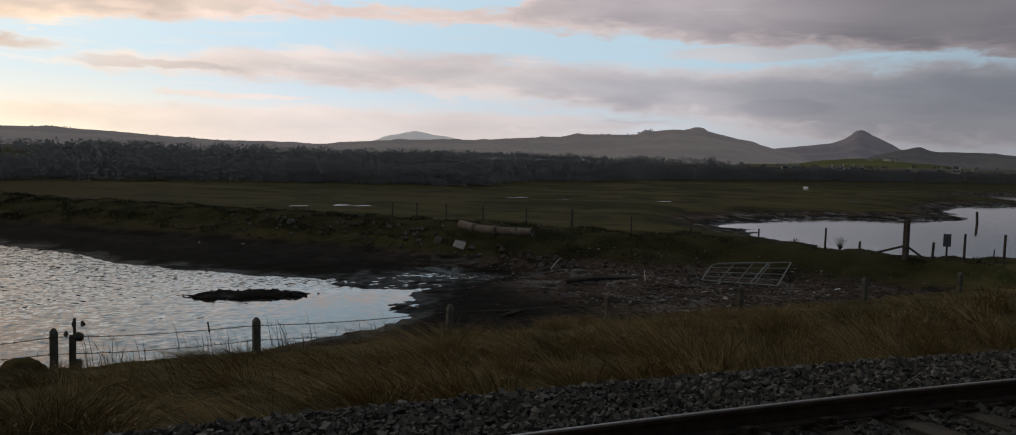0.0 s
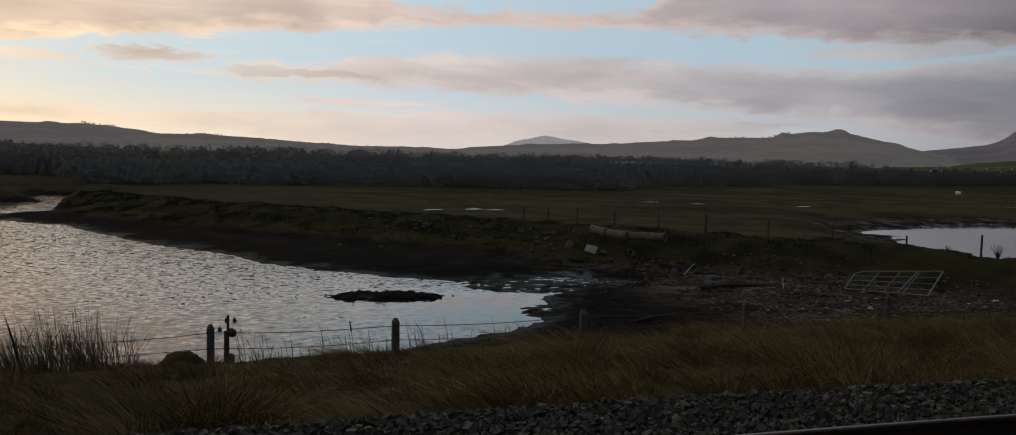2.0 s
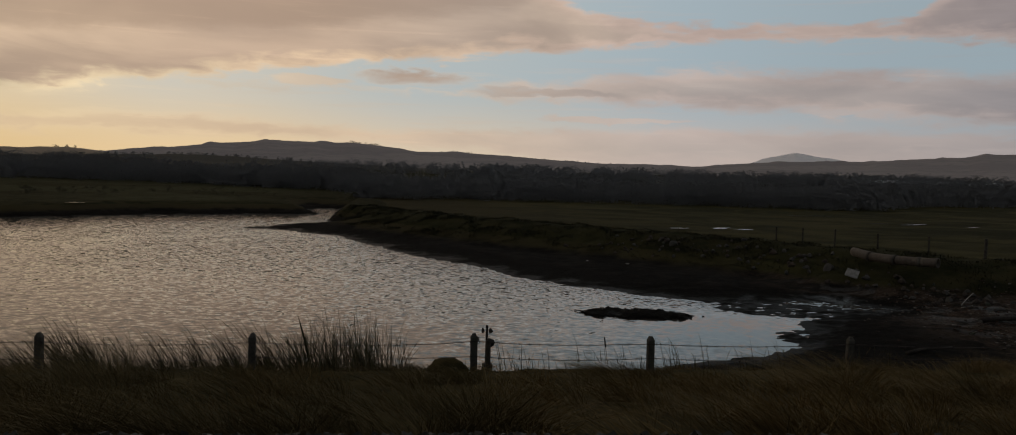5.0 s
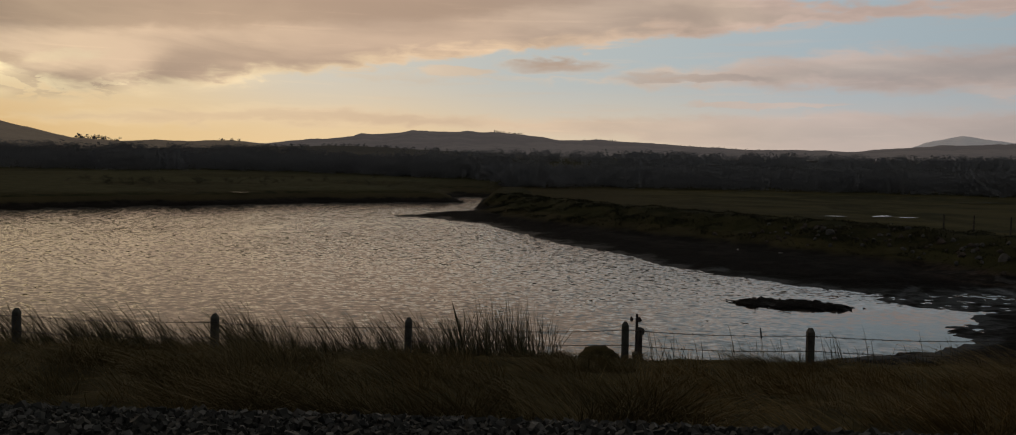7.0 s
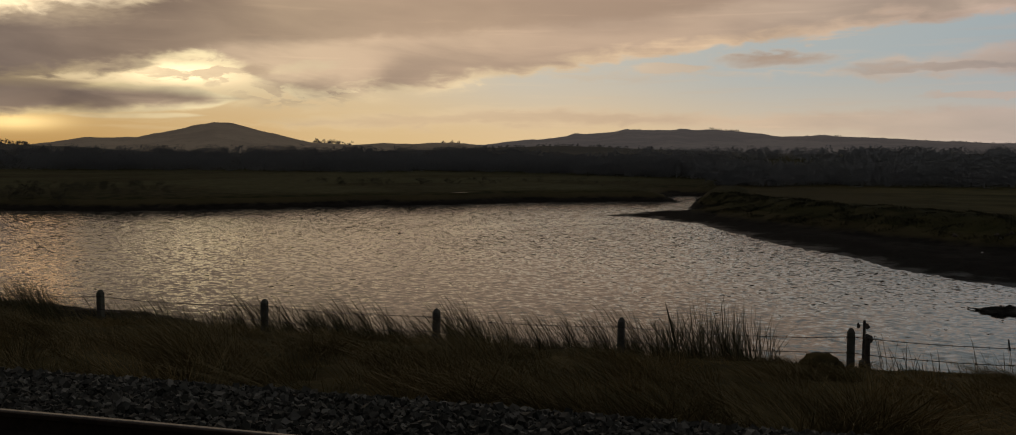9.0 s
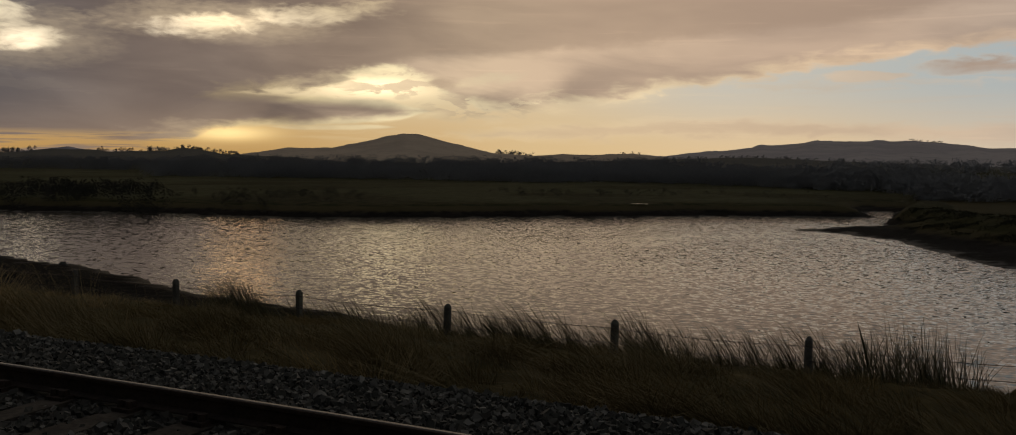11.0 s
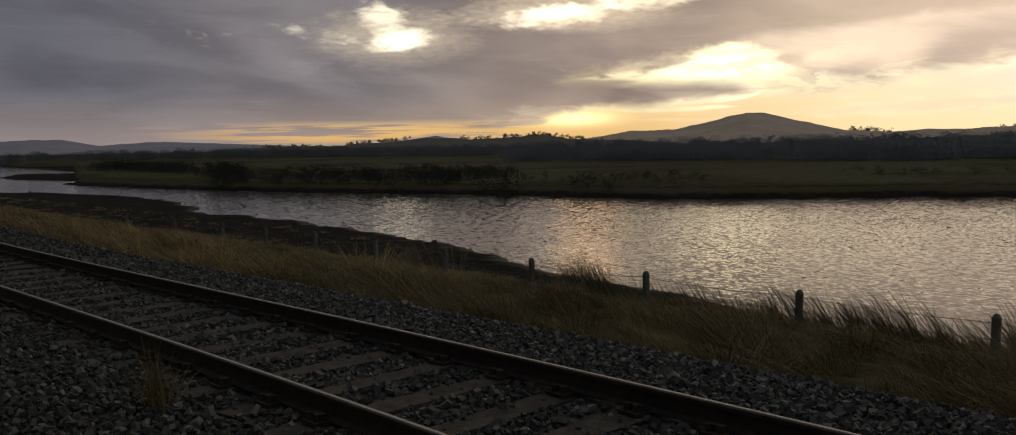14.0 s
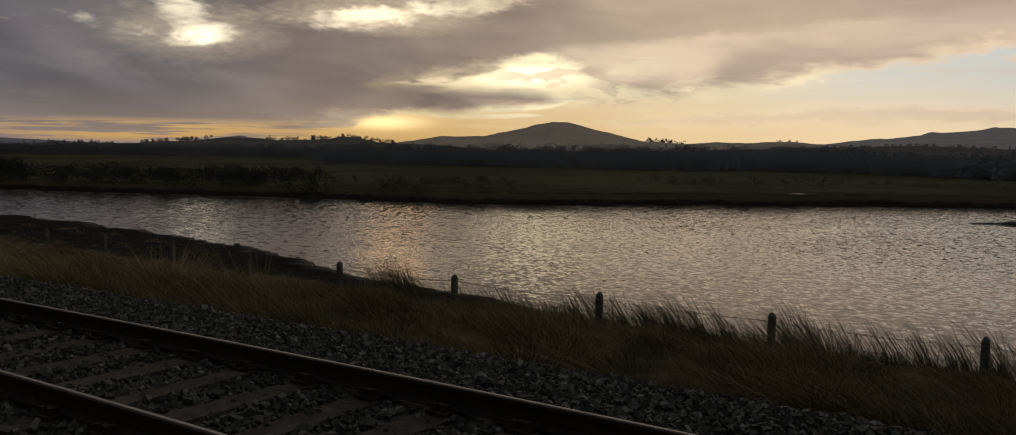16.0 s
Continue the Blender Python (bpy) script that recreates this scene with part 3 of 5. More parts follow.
    z = np.maximum(z, np.where(isle > -4.3, isle, -99))
    # low mud bar between the arms of the creek
    bearing = np.degrees(np.arctan2(x, y))
    z = np.where((bearing > -92) & (bearing < -73.3) & (r > 120) & (r < 330), np.minimum(z, -4.16), z)
    far = r > 420
    z = np.where(far & (lake > 0) & (lag > 0), np.maximum(z, -3.4 + rise), z)
    return z


def mesh_object(name, verts, faces, mat, smooth=True):
    me = bpy.data.meshes.new(name)
    me.from_pydata(verts, [], faces)
    me.materials.append(mat)
    if smooth:
        me.polygons.foreach_set("use_smooth", np.ones(len(me.polygons), bool))
    me.update()
    return new(name, me)


def fast_mesh(name, verts, loops, sizes, mat, smooth=False):
    """A mesh from flat arrays, for what has very many faces."""
    me = bpy.data.meshes.new(name)
    me.vertices.add(len(verts))
    me.vertices.foreach_set("co", np.asarray(verts, np.float32).ravel())
    me.loops.add(len(loops))
    me.loops.foreach_set("vertex_index", np.asarray(loops, np.int32))
    me.polygons.add(len(sizes))
    starts = np.concatenate([[0], np.cumsum(sizes)[:-1]])
    me.polygons.foreach_set("loop_start", starts.astype(np.int32))
    me.materials.append(mat)
    me.update(calc_edges=True)
    me.polygons.foreach_set("use_smooth", np.full(len(sizes), smooth))
    me.validate()
    return me


def build_ground():
    az = np.concatenate([np.arange(-88, 6, 0.33), np.arange(6, 36, 0.15), np.arange(36, 68, 0.33), np.arange(68, 272, 4.0)])
    r = [0.3]
    while r[-1] < 4700:
        r.append(r[-1] * (1.006 if 17 < r[-1] < 35 else 1.022 if r[-1] < 430 else 1.06))
    r = np.array(r)
    A, Rr = np.meshgrid(np.radians(az), r)
    X, Y = Rr * np.sin(A), Rr * np.cos(A)
    Z = height(X, Y)
    n = len(az)
    verts = np.stack([X, Y, Z], -1).reshape(-1, 3)
    i, j = np.meshgrid(np.arange(len(r) - 1), np.arange(n), indexing="ij")
    j2 = (j + 1) % n
    quads = np.stack([i * n + j, i * n + j2, (i + 1) * n + j2, (i + 1) * n + j], -1).reshape(-1, 4)
    centre = len(verts)
    verts = np.vstack([verts, [[0, 0, float(height(0.0, 0.0))]]])
    loops = np.concatenate([quads.ravel(), np.stack([np.arange(n), np.full(n, centre), (np.arange(n) + 1) % n], -1).ravel()])
    sizes = np.concatenate([np.full(len(quads), 4), np.full(n, 3)])
    ob = new("ground", fast_mesh("ground", verts, loops, sizes, GROUND, True))
    tagged(ob, "dark grassy embankment, tidal mud and flat salt marsh", "ground", kind="structure")


build_ground()
w = mesh_object("water", [(-4600, -300, WATER), (1500, -300, WATER), (1500, 700, WATER), (-4600, 700, WATER)], [(0, 1, 2, 3)], WATER_MAT, False)
tagged(w, "rippled grey estuary water reflecting the evening sky", "water", kind="structure")


# ---------------------------------------------------------------- distant hills
def hill(name, dist, profile, mat, label, rough=0.05, seed=1, foot=0.55, depth_z=-3.0):
    """A hill range: (azimuth, angle of its crest) at one distance, falling to the plain in front and behind."""
    a = np.arange(profile[0][0], profile[-1][0] + 0.01, 0.12)
    pa, pe = np.array(profile).T
    e = np.interp(a, pa, pe)
    k = np.exp(-np.linspace(-2, 2, 9) ** 2 * 4)
    e = np.convolve(np.pad(e, 4, mode="edge"), k / k.sum(), "valid")
    rows = [(foot, 0.0), (foot + 0.1 * (1 - foot), 0.14), (foot + 0.3 * (1 - foot), 0.36), (foot + 0.55 * (1 - foot), 0.62), (foot + 0.8 * (1 - foot), 0.87), (foot + 0.93 * (1 - foot), 0.965), (1.0, 1.0), (1.12, 0.9), (1.3, 0.0)]
    V, F = [], []
    crest = dist * np.tan(np.radians(e)) - depth_z
    crest = crest + dist * np.radians(rough) * (waves(a * 40, a * 0 + seed * 13.0, seed, 90.0, 5))
    for m, h in rows:
        d = dist * m * (1 + 0.03 * waves(a * 30, a * 0 + m * 900, seed + 5, 200.0, 4) * (1 - h))
        z = depth_z + crest * h * (1 + 0.10 * waves(a * 30, a * 0 + m * 700, seed + 9, 120.0, 4) * (h > 0) * (h < 1))
        V += list(zip(d * np.sin(np.radians(a)), d * np.cos(np.radians(a)), z))
    n = len(a)
    for i in range(len(rows) - 1):
        F += [(i * n + j, i * n + j + 1, (i + 1) * n + j + 1, (i + 1) * n + j) for j in range(n - 1)]
    ob = mesh_object(name, V, F, mat)
    return tagged(ob, label, "hill", kind="structure")


def hill_material(name, tones, scale):
    def build(N, s):
        p = place(N)
        big, small = N.noise(p, scale, 5.0, 0.6, 0.8), N.noise(p, scale * 9, 5.0, 0.65)
        col = N.mix(N.smooth(big, 0.40, 0.60), (*tones[0], 1), (*tones[1], 1))
        col = N.mix(N.smooth(small, 0.5, 0.72), col, (*tones[2], 1))
        N.put(s.inputs["Base Color"], col)
        s.inputs["Roughness"].default_value, s.inputs["Specular IOR Level"].default_value = 1.0, 0.0
    return material(name, build)


# moor, heather and grazing tones are paled: distance haze put into the colour
HAZED_MOOR = hill_material("moor", [(0.315, 0.284, 0.280), (0.362, 0.324, 0.310), (0.262, 0.240, 0.238)], 0.004)
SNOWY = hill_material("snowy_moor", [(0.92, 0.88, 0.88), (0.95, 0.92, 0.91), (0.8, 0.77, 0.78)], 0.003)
HAZED_HEATH = hill_material("heather", [(0.243, 0.226, 0.255), (0.287, 0.265, 0.277), (0.189, 0.177, 0.204)], 0.004)
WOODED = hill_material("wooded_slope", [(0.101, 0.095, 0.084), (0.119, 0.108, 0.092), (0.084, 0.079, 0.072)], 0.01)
HAZED_GRAZING = hill_material("hazed_grazing", [(0.33, 0.27, 0.215), (0.38, 0.31, 0.24), (0.27, 0.225, 0.18)], 0.006)
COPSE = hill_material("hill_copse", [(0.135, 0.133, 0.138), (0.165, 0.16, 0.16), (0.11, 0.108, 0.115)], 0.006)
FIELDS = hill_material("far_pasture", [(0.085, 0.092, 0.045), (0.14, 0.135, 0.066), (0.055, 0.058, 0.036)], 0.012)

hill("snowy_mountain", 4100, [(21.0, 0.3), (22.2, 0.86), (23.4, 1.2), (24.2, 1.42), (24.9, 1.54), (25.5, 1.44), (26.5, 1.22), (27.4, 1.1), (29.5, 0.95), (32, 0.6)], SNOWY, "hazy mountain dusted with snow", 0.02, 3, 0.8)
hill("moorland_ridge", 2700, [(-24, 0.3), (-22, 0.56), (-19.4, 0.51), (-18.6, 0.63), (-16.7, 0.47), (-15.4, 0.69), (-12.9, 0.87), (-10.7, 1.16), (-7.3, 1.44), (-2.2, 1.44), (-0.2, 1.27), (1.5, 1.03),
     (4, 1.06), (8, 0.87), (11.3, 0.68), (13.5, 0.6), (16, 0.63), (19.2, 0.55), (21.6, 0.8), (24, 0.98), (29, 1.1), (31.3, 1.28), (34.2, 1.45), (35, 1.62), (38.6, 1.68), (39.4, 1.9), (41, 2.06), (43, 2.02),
     (44.5, 1.66), (46.8, 1.08), (49, 0.6), (52, 0.1)], HAZED_MOOR, "long grey-brown moorland ridge", 0.018, 4)
hill("cone_mountain", 3400, [(44, 0.6), (47, 1.0), (49.3, 1.3), (50.3, 1.42), (51.0, 1.68), (51.7, 2.13), (51.95, 2.17), (52.4, 1.86), (53, 1.6), (54.1, 1.12), (56, 0.8), (60, 0.3)], HAZED_HEATH, "steep conical mountain of bare rock and heather", 0.012, 5)
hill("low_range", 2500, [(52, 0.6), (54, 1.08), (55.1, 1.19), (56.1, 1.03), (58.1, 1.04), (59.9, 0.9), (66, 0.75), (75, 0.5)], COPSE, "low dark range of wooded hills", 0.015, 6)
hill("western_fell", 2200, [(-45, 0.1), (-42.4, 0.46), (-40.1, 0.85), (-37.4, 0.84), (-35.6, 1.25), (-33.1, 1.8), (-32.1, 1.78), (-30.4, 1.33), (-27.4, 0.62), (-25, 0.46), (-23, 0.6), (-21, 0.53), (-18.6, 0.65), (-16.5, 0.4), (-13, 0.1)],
     HAZED_GRAZING, "rounded fell dark against the sunset", 0.015, 7)
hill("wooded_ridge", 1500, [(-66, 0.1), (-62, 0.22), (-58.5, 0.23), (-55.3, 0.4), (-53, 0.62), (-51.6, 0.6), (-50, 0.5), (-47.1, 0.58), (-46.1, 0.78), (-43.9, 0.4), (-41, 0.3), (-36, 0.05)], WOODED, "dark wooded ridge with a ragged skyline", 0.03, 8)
hill("distant_hills", 3800, [(-95, 0.4), (-84, 0.5), (-77, 0.76), (-74, 0.83), (-72, 0.45), (-68.6, 0.64), (-65, 0.47), (-61, 0.27), (-57, 0.2), (-52.4, 0.74), (-50, 0.3)], HAZED_HEATH, "pale blue distant hills", 0.01, 9)
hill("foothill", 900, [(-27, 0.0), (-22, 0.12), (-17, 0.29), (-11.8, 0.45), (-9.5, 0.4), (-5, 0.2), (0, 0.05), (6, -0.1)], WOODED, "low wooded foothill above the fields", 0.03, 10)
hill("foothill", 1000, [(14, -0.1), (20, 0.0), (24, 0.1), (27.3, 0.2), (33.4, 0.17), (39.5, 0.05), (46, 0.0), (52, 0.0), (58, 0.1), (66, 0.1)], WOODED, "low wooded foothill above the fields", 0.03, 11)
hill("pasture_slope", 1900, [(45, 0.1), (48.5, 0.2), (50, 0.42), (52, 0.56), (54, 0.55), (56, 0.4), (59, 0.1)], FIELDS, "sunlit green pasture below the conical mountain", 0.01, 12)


# ---------------------------------------------------------------- woods
def leaf_clumps(rng, centres, spread, count, size, upright=0.9, thin=0.26):
    """Many small bent leaf sprays round the given centres."""
    c = np.repeat(np.asarray(centres, float), count, 0)
    off = rng.normal(0, 1, c.shape)
    off /= np.linalg.norm(off, axis=1, keepdims=True)
    sp = np.repeat(np.asarray(spread, float), count, 0)
    p = c + off * sp * (rng.uniform(0.25, 1.0, (len(c), 1)) ** 0.5)
    u = rng.normal(0, 1, p.shape) * (0.55, 0.55, 0.4) + (0, 0, upright)
    u /= np.linalg.norm(u, axis=1, keepdims=True)
    v = np.cross(u, rng.normal(0, 1, p.shape))
    v /= np.linalg.norm(v, axis=1, keepdims=True)
    s = size * rng.uniform(0.5, 1.3, (len(p), 1))
    quad = np.stack([p - u * s, p - v * s * thin, p + u * s, p + v * s * thin], 1)
    return quad.reshape(-1, 3)


def build_woods(name, belts, seed, mat, label, leaf=(0.1, 0.85)):
    rng = np.random.RandomState(seed)
    quads, trunks = [], []
    for a0, a1, d0, d1, h0, h1, number in belts:
        for k in range(number):
            t = rng.uniform()
            az = radians(a0 + (a1 - a0) * t)
            d = d0 + (d1 - d0) * t + rng.uniform(-8, 14)
            x, y = d * math.sin(az), d * math.cos(az)
            base = float(height(x, y))
            h = rng.uniform(h0, h1) * 0.8
            lobes = rng.randint(5, 9)
            c = np.stack([x + rng.normal(0, 0.5 * h, lobes), y + rng.normal(0, 0.5 * h, lobes), base + h * np.linspace(0.12, 0.78, lobes)], -1)
            sp = rng.uniform(0.2, 0.34, (lobes, 1)) * h * np.array([[1.3, 1.3, 0.85]])
            quads.append(leaf_clumps(rng, c, sp, 38, 0.042 * h, *leaf))
            trunks.append((x, y, base, h))
    q = np.concatenate(quads)
    tv = []
    for x, y, b, h in trunks:
        w = 0.015 * h
        tv += [(x - w, y, b - 0.3), (x + w, y, b - 0.3), (x + 0.3 * w, y + 0.2, b + 0.8 * h), (x - 0.3 * w, y + 0.2, b + 0.8 * h)]
    v = np.concatenate([q, np.array(tv)])
    n = len(v) // 4
    ob = new(name, fast_mesh(name, v, np.arange(len(v)), np.full(n, 4), mat))
    return tagged(ob, label, "trees", kind="stuff")


# foliage greyed and paled by distance, so the colour carries the haze
LEAF_HAZED = per_island("hazed_foliage", [(0.20, 0.195, 0.196), (0.22, 0.214, 0.213), (0.24, 0.232, 0.228), (0.21, 0.204, 0.203)], scale=0.15, even=True)
LEAF_FAR_HAZED = per_island("far_hazed_foliage", [(0.27, 0.266, 0.272), (0.29, 0.285, 0.288), (0.31, 0.303, 0.304)], scale=0.1, even=True)
build_woods("woodland", [(-2, 30, 112, 120, 2.6, 3.8, 420), (28, 62, 128, 290, 3.2, 4.6, 420), (-24, 0, 170, 118, 2.8, 4.4, 380)], 5, LEAF_HAZED, "belt of dark bare and evergreen trees beyond the marsh")
build_woods("woodland", [(4, 40, 180, 260, 4.4, 6.6, 260), (-8, 44, 420, 460, 5.5, 8.0, 220)], 9, LEAF_FAR_HAZED, "hazy belt of distant woodland beyond the marsh")
build_woods("woodland", [(-48, -22, 190, 150, 2.8, 4.2, 330), (-82, -46, 420, 260, 3.0, 5.5, 420), (-46, -14, 320, 260, 4.0, 6.5, 260)], 6, LEAF_HAZED, "belt of dark trees behind the far fields")
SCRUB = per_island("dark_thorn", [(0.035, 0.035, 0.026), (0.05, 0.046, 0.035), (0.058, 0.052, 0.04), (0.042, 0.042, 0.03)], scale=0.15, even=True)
build_woods("scrub", [(-66, -48, 112, 84, 1.2, 2.2, 150), (-48, -36, 80, 82, 0.5, 1.1, 50), (-72.5, -64, 190, 122, 1.6, 2.8, 80), (-28, -6, 92, 100, 0.4, 0.7, 60)], 7, SCRUB, "low dark thorn scrub along the far bank", (0.0, 0.9))


# ---------------------------------------------------------------- things
def part(name, bm, mat, parent, label="", smooth=False):
    me = bpy.data.meshes.new(name)
    bm.to_mesh(me)
    bm.free()
    me.materials.append(mat)
    if smooth:
        me.polygons.foreach_set("use_smooth", np.ones(len(me.polygons), bool))
    ob = new(name, me)
    ob.parent = parent
    return tagged(ob, label)


def box(bm, cx, cy, cz, sx, sy, sz, m=None):
    r = bmesh.ops.create_cube(bm, size=1, matrix=Matrix.Translation((cx, cy, cz)) @ Matrix.Diagonal((sx, sy, sz, 1)))
    if m is not None:
        bmesh.ops.transform(bm, matrix=m, verts=r["verts"])
    return r["verts"]


def ground_z(x, y):
    return float(height(x, y))


def sweep(points, section, closed=True):
    """A section (list of (across, up)) carried along a path of points."""
    bm = bmesh.new()
    P = [Vector(p) for p in points]
    rings = []
    for i, p in enumerate(P):
        d = (P[min(i + 1, len(P) - 1)] - P[max(i - 1, 0)]).normalized()
        side = d.cross(Vector((0, 0, 1))).normalized()
        up = side.cross(d)
        rings.append([bm.verts.new(p + side * a + up * b) for a, b in section])
    k = len(section)
    for a, b in zip(rings, rings[1:]):
        for j in range(k):
            bm.faces.new((a[j], a[(j + 1) % k], b[(j + 1) % k], b[j]))
    bm.faces.new(rings[0][::-1])
    bm.faces.new(rings[-1])
    bmesh.ops.recalc_face_normals(bm, faces=bm.faces)
    return bm


CONCRETE = rough_stuff("weathered_concrete", (0.055, 0.05, 0.042), (0.115, 0.106, 0.09), 5.0, 0.92, relief=0.006, stain=(0.09, 0.095, 0.07))
RUST = rough_stuff("rusty_steel", (0.020, 0.014, 0.011), (0.045, 0.030, 0.022), 8.0, 0.85, relief=0.003)
RAIL_TOP = rough_stuff("worn_rail_head", (0.12, 0.108, 0.10), (0.19, 0.175, 0.165), 20.0, 0.5, metal=1.0, relief=0.0, spec=0.5)
WOOD = rough_stuff("grey_timber", (0.036, 0.030, 0.026), (0.085, 0.072, 0.06), 7.0, 0.9, relief=0.006)
WIRE = rough_stuff("rusted_wire", (0.05, 0.04, 0.035), (0.09, 0.075, 0.065), 30.0, 0.7, metal=0.6, relief=0.0)

# ---------------------------------------------------------------- railway
TIMBER = rough_stuff("tarred_sleeper", (0.032, 0.027, 0.022), (0.075, 0.063, 0.050), 6.0, 0.95, relief=0.008, stain=(0.07, 0.060, 0.05), spec=0.1)
track = new("railway_track")
tagged(track, "rusty railway track with timber sleepers on grey ballast", "railway track")
RAIL_SECTION = [(-0.068, -0.158), (0.068, -0.158), (0.068, -0.147), (0.012, -0.13), (0.010, -0.04), (0.034, -0.03), (0.035, -0.006), (0.028, -0.002), (-0.028, -0.002), (-0.035, -0.006), (-0.034, -0.03), (-0.010, -0.04), (-0.012, -0.13), (-0.068, -0.147)]
for off in (0.0, -1.67):
    xs = np.arange(-80, 30.01, 0.5)
    pts = [(x, float(far_rail(x)) + off, RAIL) for x in xs]
    rail = part("rail", sweep(pts, RAIL_SECTION), RUST, track)
    part("rail_head", sweep([(x, y, z + 0.001) for x, y, z in pts], [(-0.017, -0.003), (0.017, -0.003), (0.014, 0.0012), (-0.014, 0.0012)]), RAIL_TOP, rail, "worn bright running surface")


def sleeper_mesh(seed):
    rng = random.Random(seed)
    bm = bmesh.new()
    box(bm, 0, 0, 0, 0.25, 2.6, 0.15)
    bmesh.ops.subdivide_edges(bm, edges=[e for e in bm.edges if abs(e.verts[0].co.y - e.verts[1].co.y) > 1], cuts=4)
    for v in bm.verts:
        v.co += Vector((rng.uniform(-0.012, 0.012), rng.uniform(-0.02, 0.02), rng.uniform(-0.008, 0.008)))
    me = bpy.data.meshes.new("sleeper")
    bm.to_mesh(me)
    bm.free()
    me.materials.append(TIMBER)
    return me


def chair_mesh():
    bm = bmesh.new()
    box(bm, 0, 0, 0.012, 0.18, 0.36, 0.03)
    for sgn in (-1, 1):
        box(bm, 0, sgn * 0.095, 0.045, 0.11, 0.05, 0.05)
        bmesh.ops.create_cone(bm, cap_ends=True, segments=6, radius1=0.022, radius2=0.02, depth=0.06, matrix=Matrix.Translation((0.045, sgn * 0.14, 0.05)))
        bmesh.ops.create_cone(bm, cap_ends=True, segments=6, radius1=0.022, radius2=0.02, depth=0.06, matrix=Matrix.Translation((-0.045, sgn * 0.14, 0.05)))
    me = bpy.data.meshes.new("rail_chair")
    bm.to_mesh(me)
    bm.free()
    me.materials.append(RUST)
    return me


SLEEPERS, CHAIR = [sleeper_mesh(k) for k in range(4)], chair_mesh()
rr = random.Random(8)
x = -40.0
while x < 13:
    y = float(far_rail(x))
    slope = (float(far_rail(x + 0.3)) - float(far_rail(x - 0.3))) / 0.6
    s = new("sleeper", SLEEPERS[rr.randrange(4)])
    s.parent = track
    s.matrix_basis = pose(x + rr.uniform(-0.03, 0.03), y - 0.835, RAIL - 0.158 - 0.09 + rr.uniform(-0.012, 0.0), 0, rr.uniform(-0.6, 0.6), math.degrees(math.atan(slope)) + rr.uniform(-1.5, 1.5))
    for dy in (0.835, -0.835):
        c = new("rail_chair", CHAIR)
        c.parent = s
        c.location = (0, dy, 0.078)
    x += 0.70


def build_ballast():
    rng = np.random.RandomState(21)
    n = 92000
    x = np.where(rng.uniform(size=n) < 0.8, rng.uniform(-16, 10, n), rng.uniform(-42, 15, n))
    s = rng.uniform(0.5, 7.35, n) + rng.normal(0, 0.12, n)
    s = np.where(rng.uniform(size=n) < 0.3, rng.uniform(5.2, 7.4, n), s)
    y = s + far_rail(x) - 4.75
    z = height(x, y)
    on_top = np.abs(s - 3.915) < 1.25
    size = rng.uniform(0.013, 0.026, n) * np.where(rng.uniform(size=n) < 0.1, 1.5, 1.0)
    z = z + size * 0.35 + rng.uniform(0, 0.035, n) * np.where(on_top, 0.5, 1.0)
    # no stones on the rails
    rail_near = (np.abs(y - far_rail(x)) < 0.085) | (np.abs(y - far_rail(x) + 1.67) < 0.085)
    nearest = np.abs(((x + 40.0) / 0.7 + 0.5) % 1.0 - 0.5) * 0.7
    covered = (nearest < 0.14) & (np.abs(y - far_rail(x) + 0.835) < 1.32) & (rng.uniform(size=n) < 0.86)
    keep = ~rail_near & ~covered
    x, y, z, size = x[keep], y[keep], z[keep], size[keep]
    n = len(x)
    corner = np.array([(a, b, c) for a in (-1, 1) for b in (-1, 1) for c in (-1, 1)], float)
    v = corner[None] * rng.uniform(0.55, 1.05, (n, 8, 3))
    v *= rng.uniform(0.65, 1.3, (n, 1, 3))
    q = rng.normal(size=(n, 4))
    q /= np.linalg.norm(q, axis=1, keepdims=True)
    w, a, b, c = q.T
    M = np.stack([np.stack([1 - 2 * (b * b + c * c), 2 * (a * b - c * w), 2 * (a * c + b * w)], -1), np.stack([2 * (a * b + c * w), 1 - 2 * (a * a + c * c), 2 * (b * c - a * w)], -1),
                  np.stack([2 * (a * c - b * w), 2 * (b * c + a * w), 1 - 2 * (a * a + b * b)], -1)], 1)
    v = np.einsum("nij,nkj->nki", M, v) * size[:, None, None] + np.stack([x, y, z], -1)[:, None, :]
    f = np.array([(0, 1, 3, 2), (4, 6, 7, 5), (0, 4, 5, 1), (2, 3, 7, 6), (0, 2, 6, 4), (1, 5, 7, 3)])
    loops = (f[None] + 8 * np.arange(n)[:, None, None]).ravel()
    ob = new("ballast", fast_mesh("ballast", v.reshape(-1, 3), loops, np.full(6 * n, 4), STONE))
    tagged(ob, "grey crushed-stone railway ballast", "gravel", kind="stuff")


STONE = per_island("crushed_stone", [(0.035, 0.033, 0.027), (0.058, 0.056, 0.046), (0.044, 0.043, 0.035), (0.19, 0.18, 0.156), (0.048, 0.042, 0.033), (0.072, 0.070, 0.058)], 0.85, 0.25, 14.0)
build_ballast()


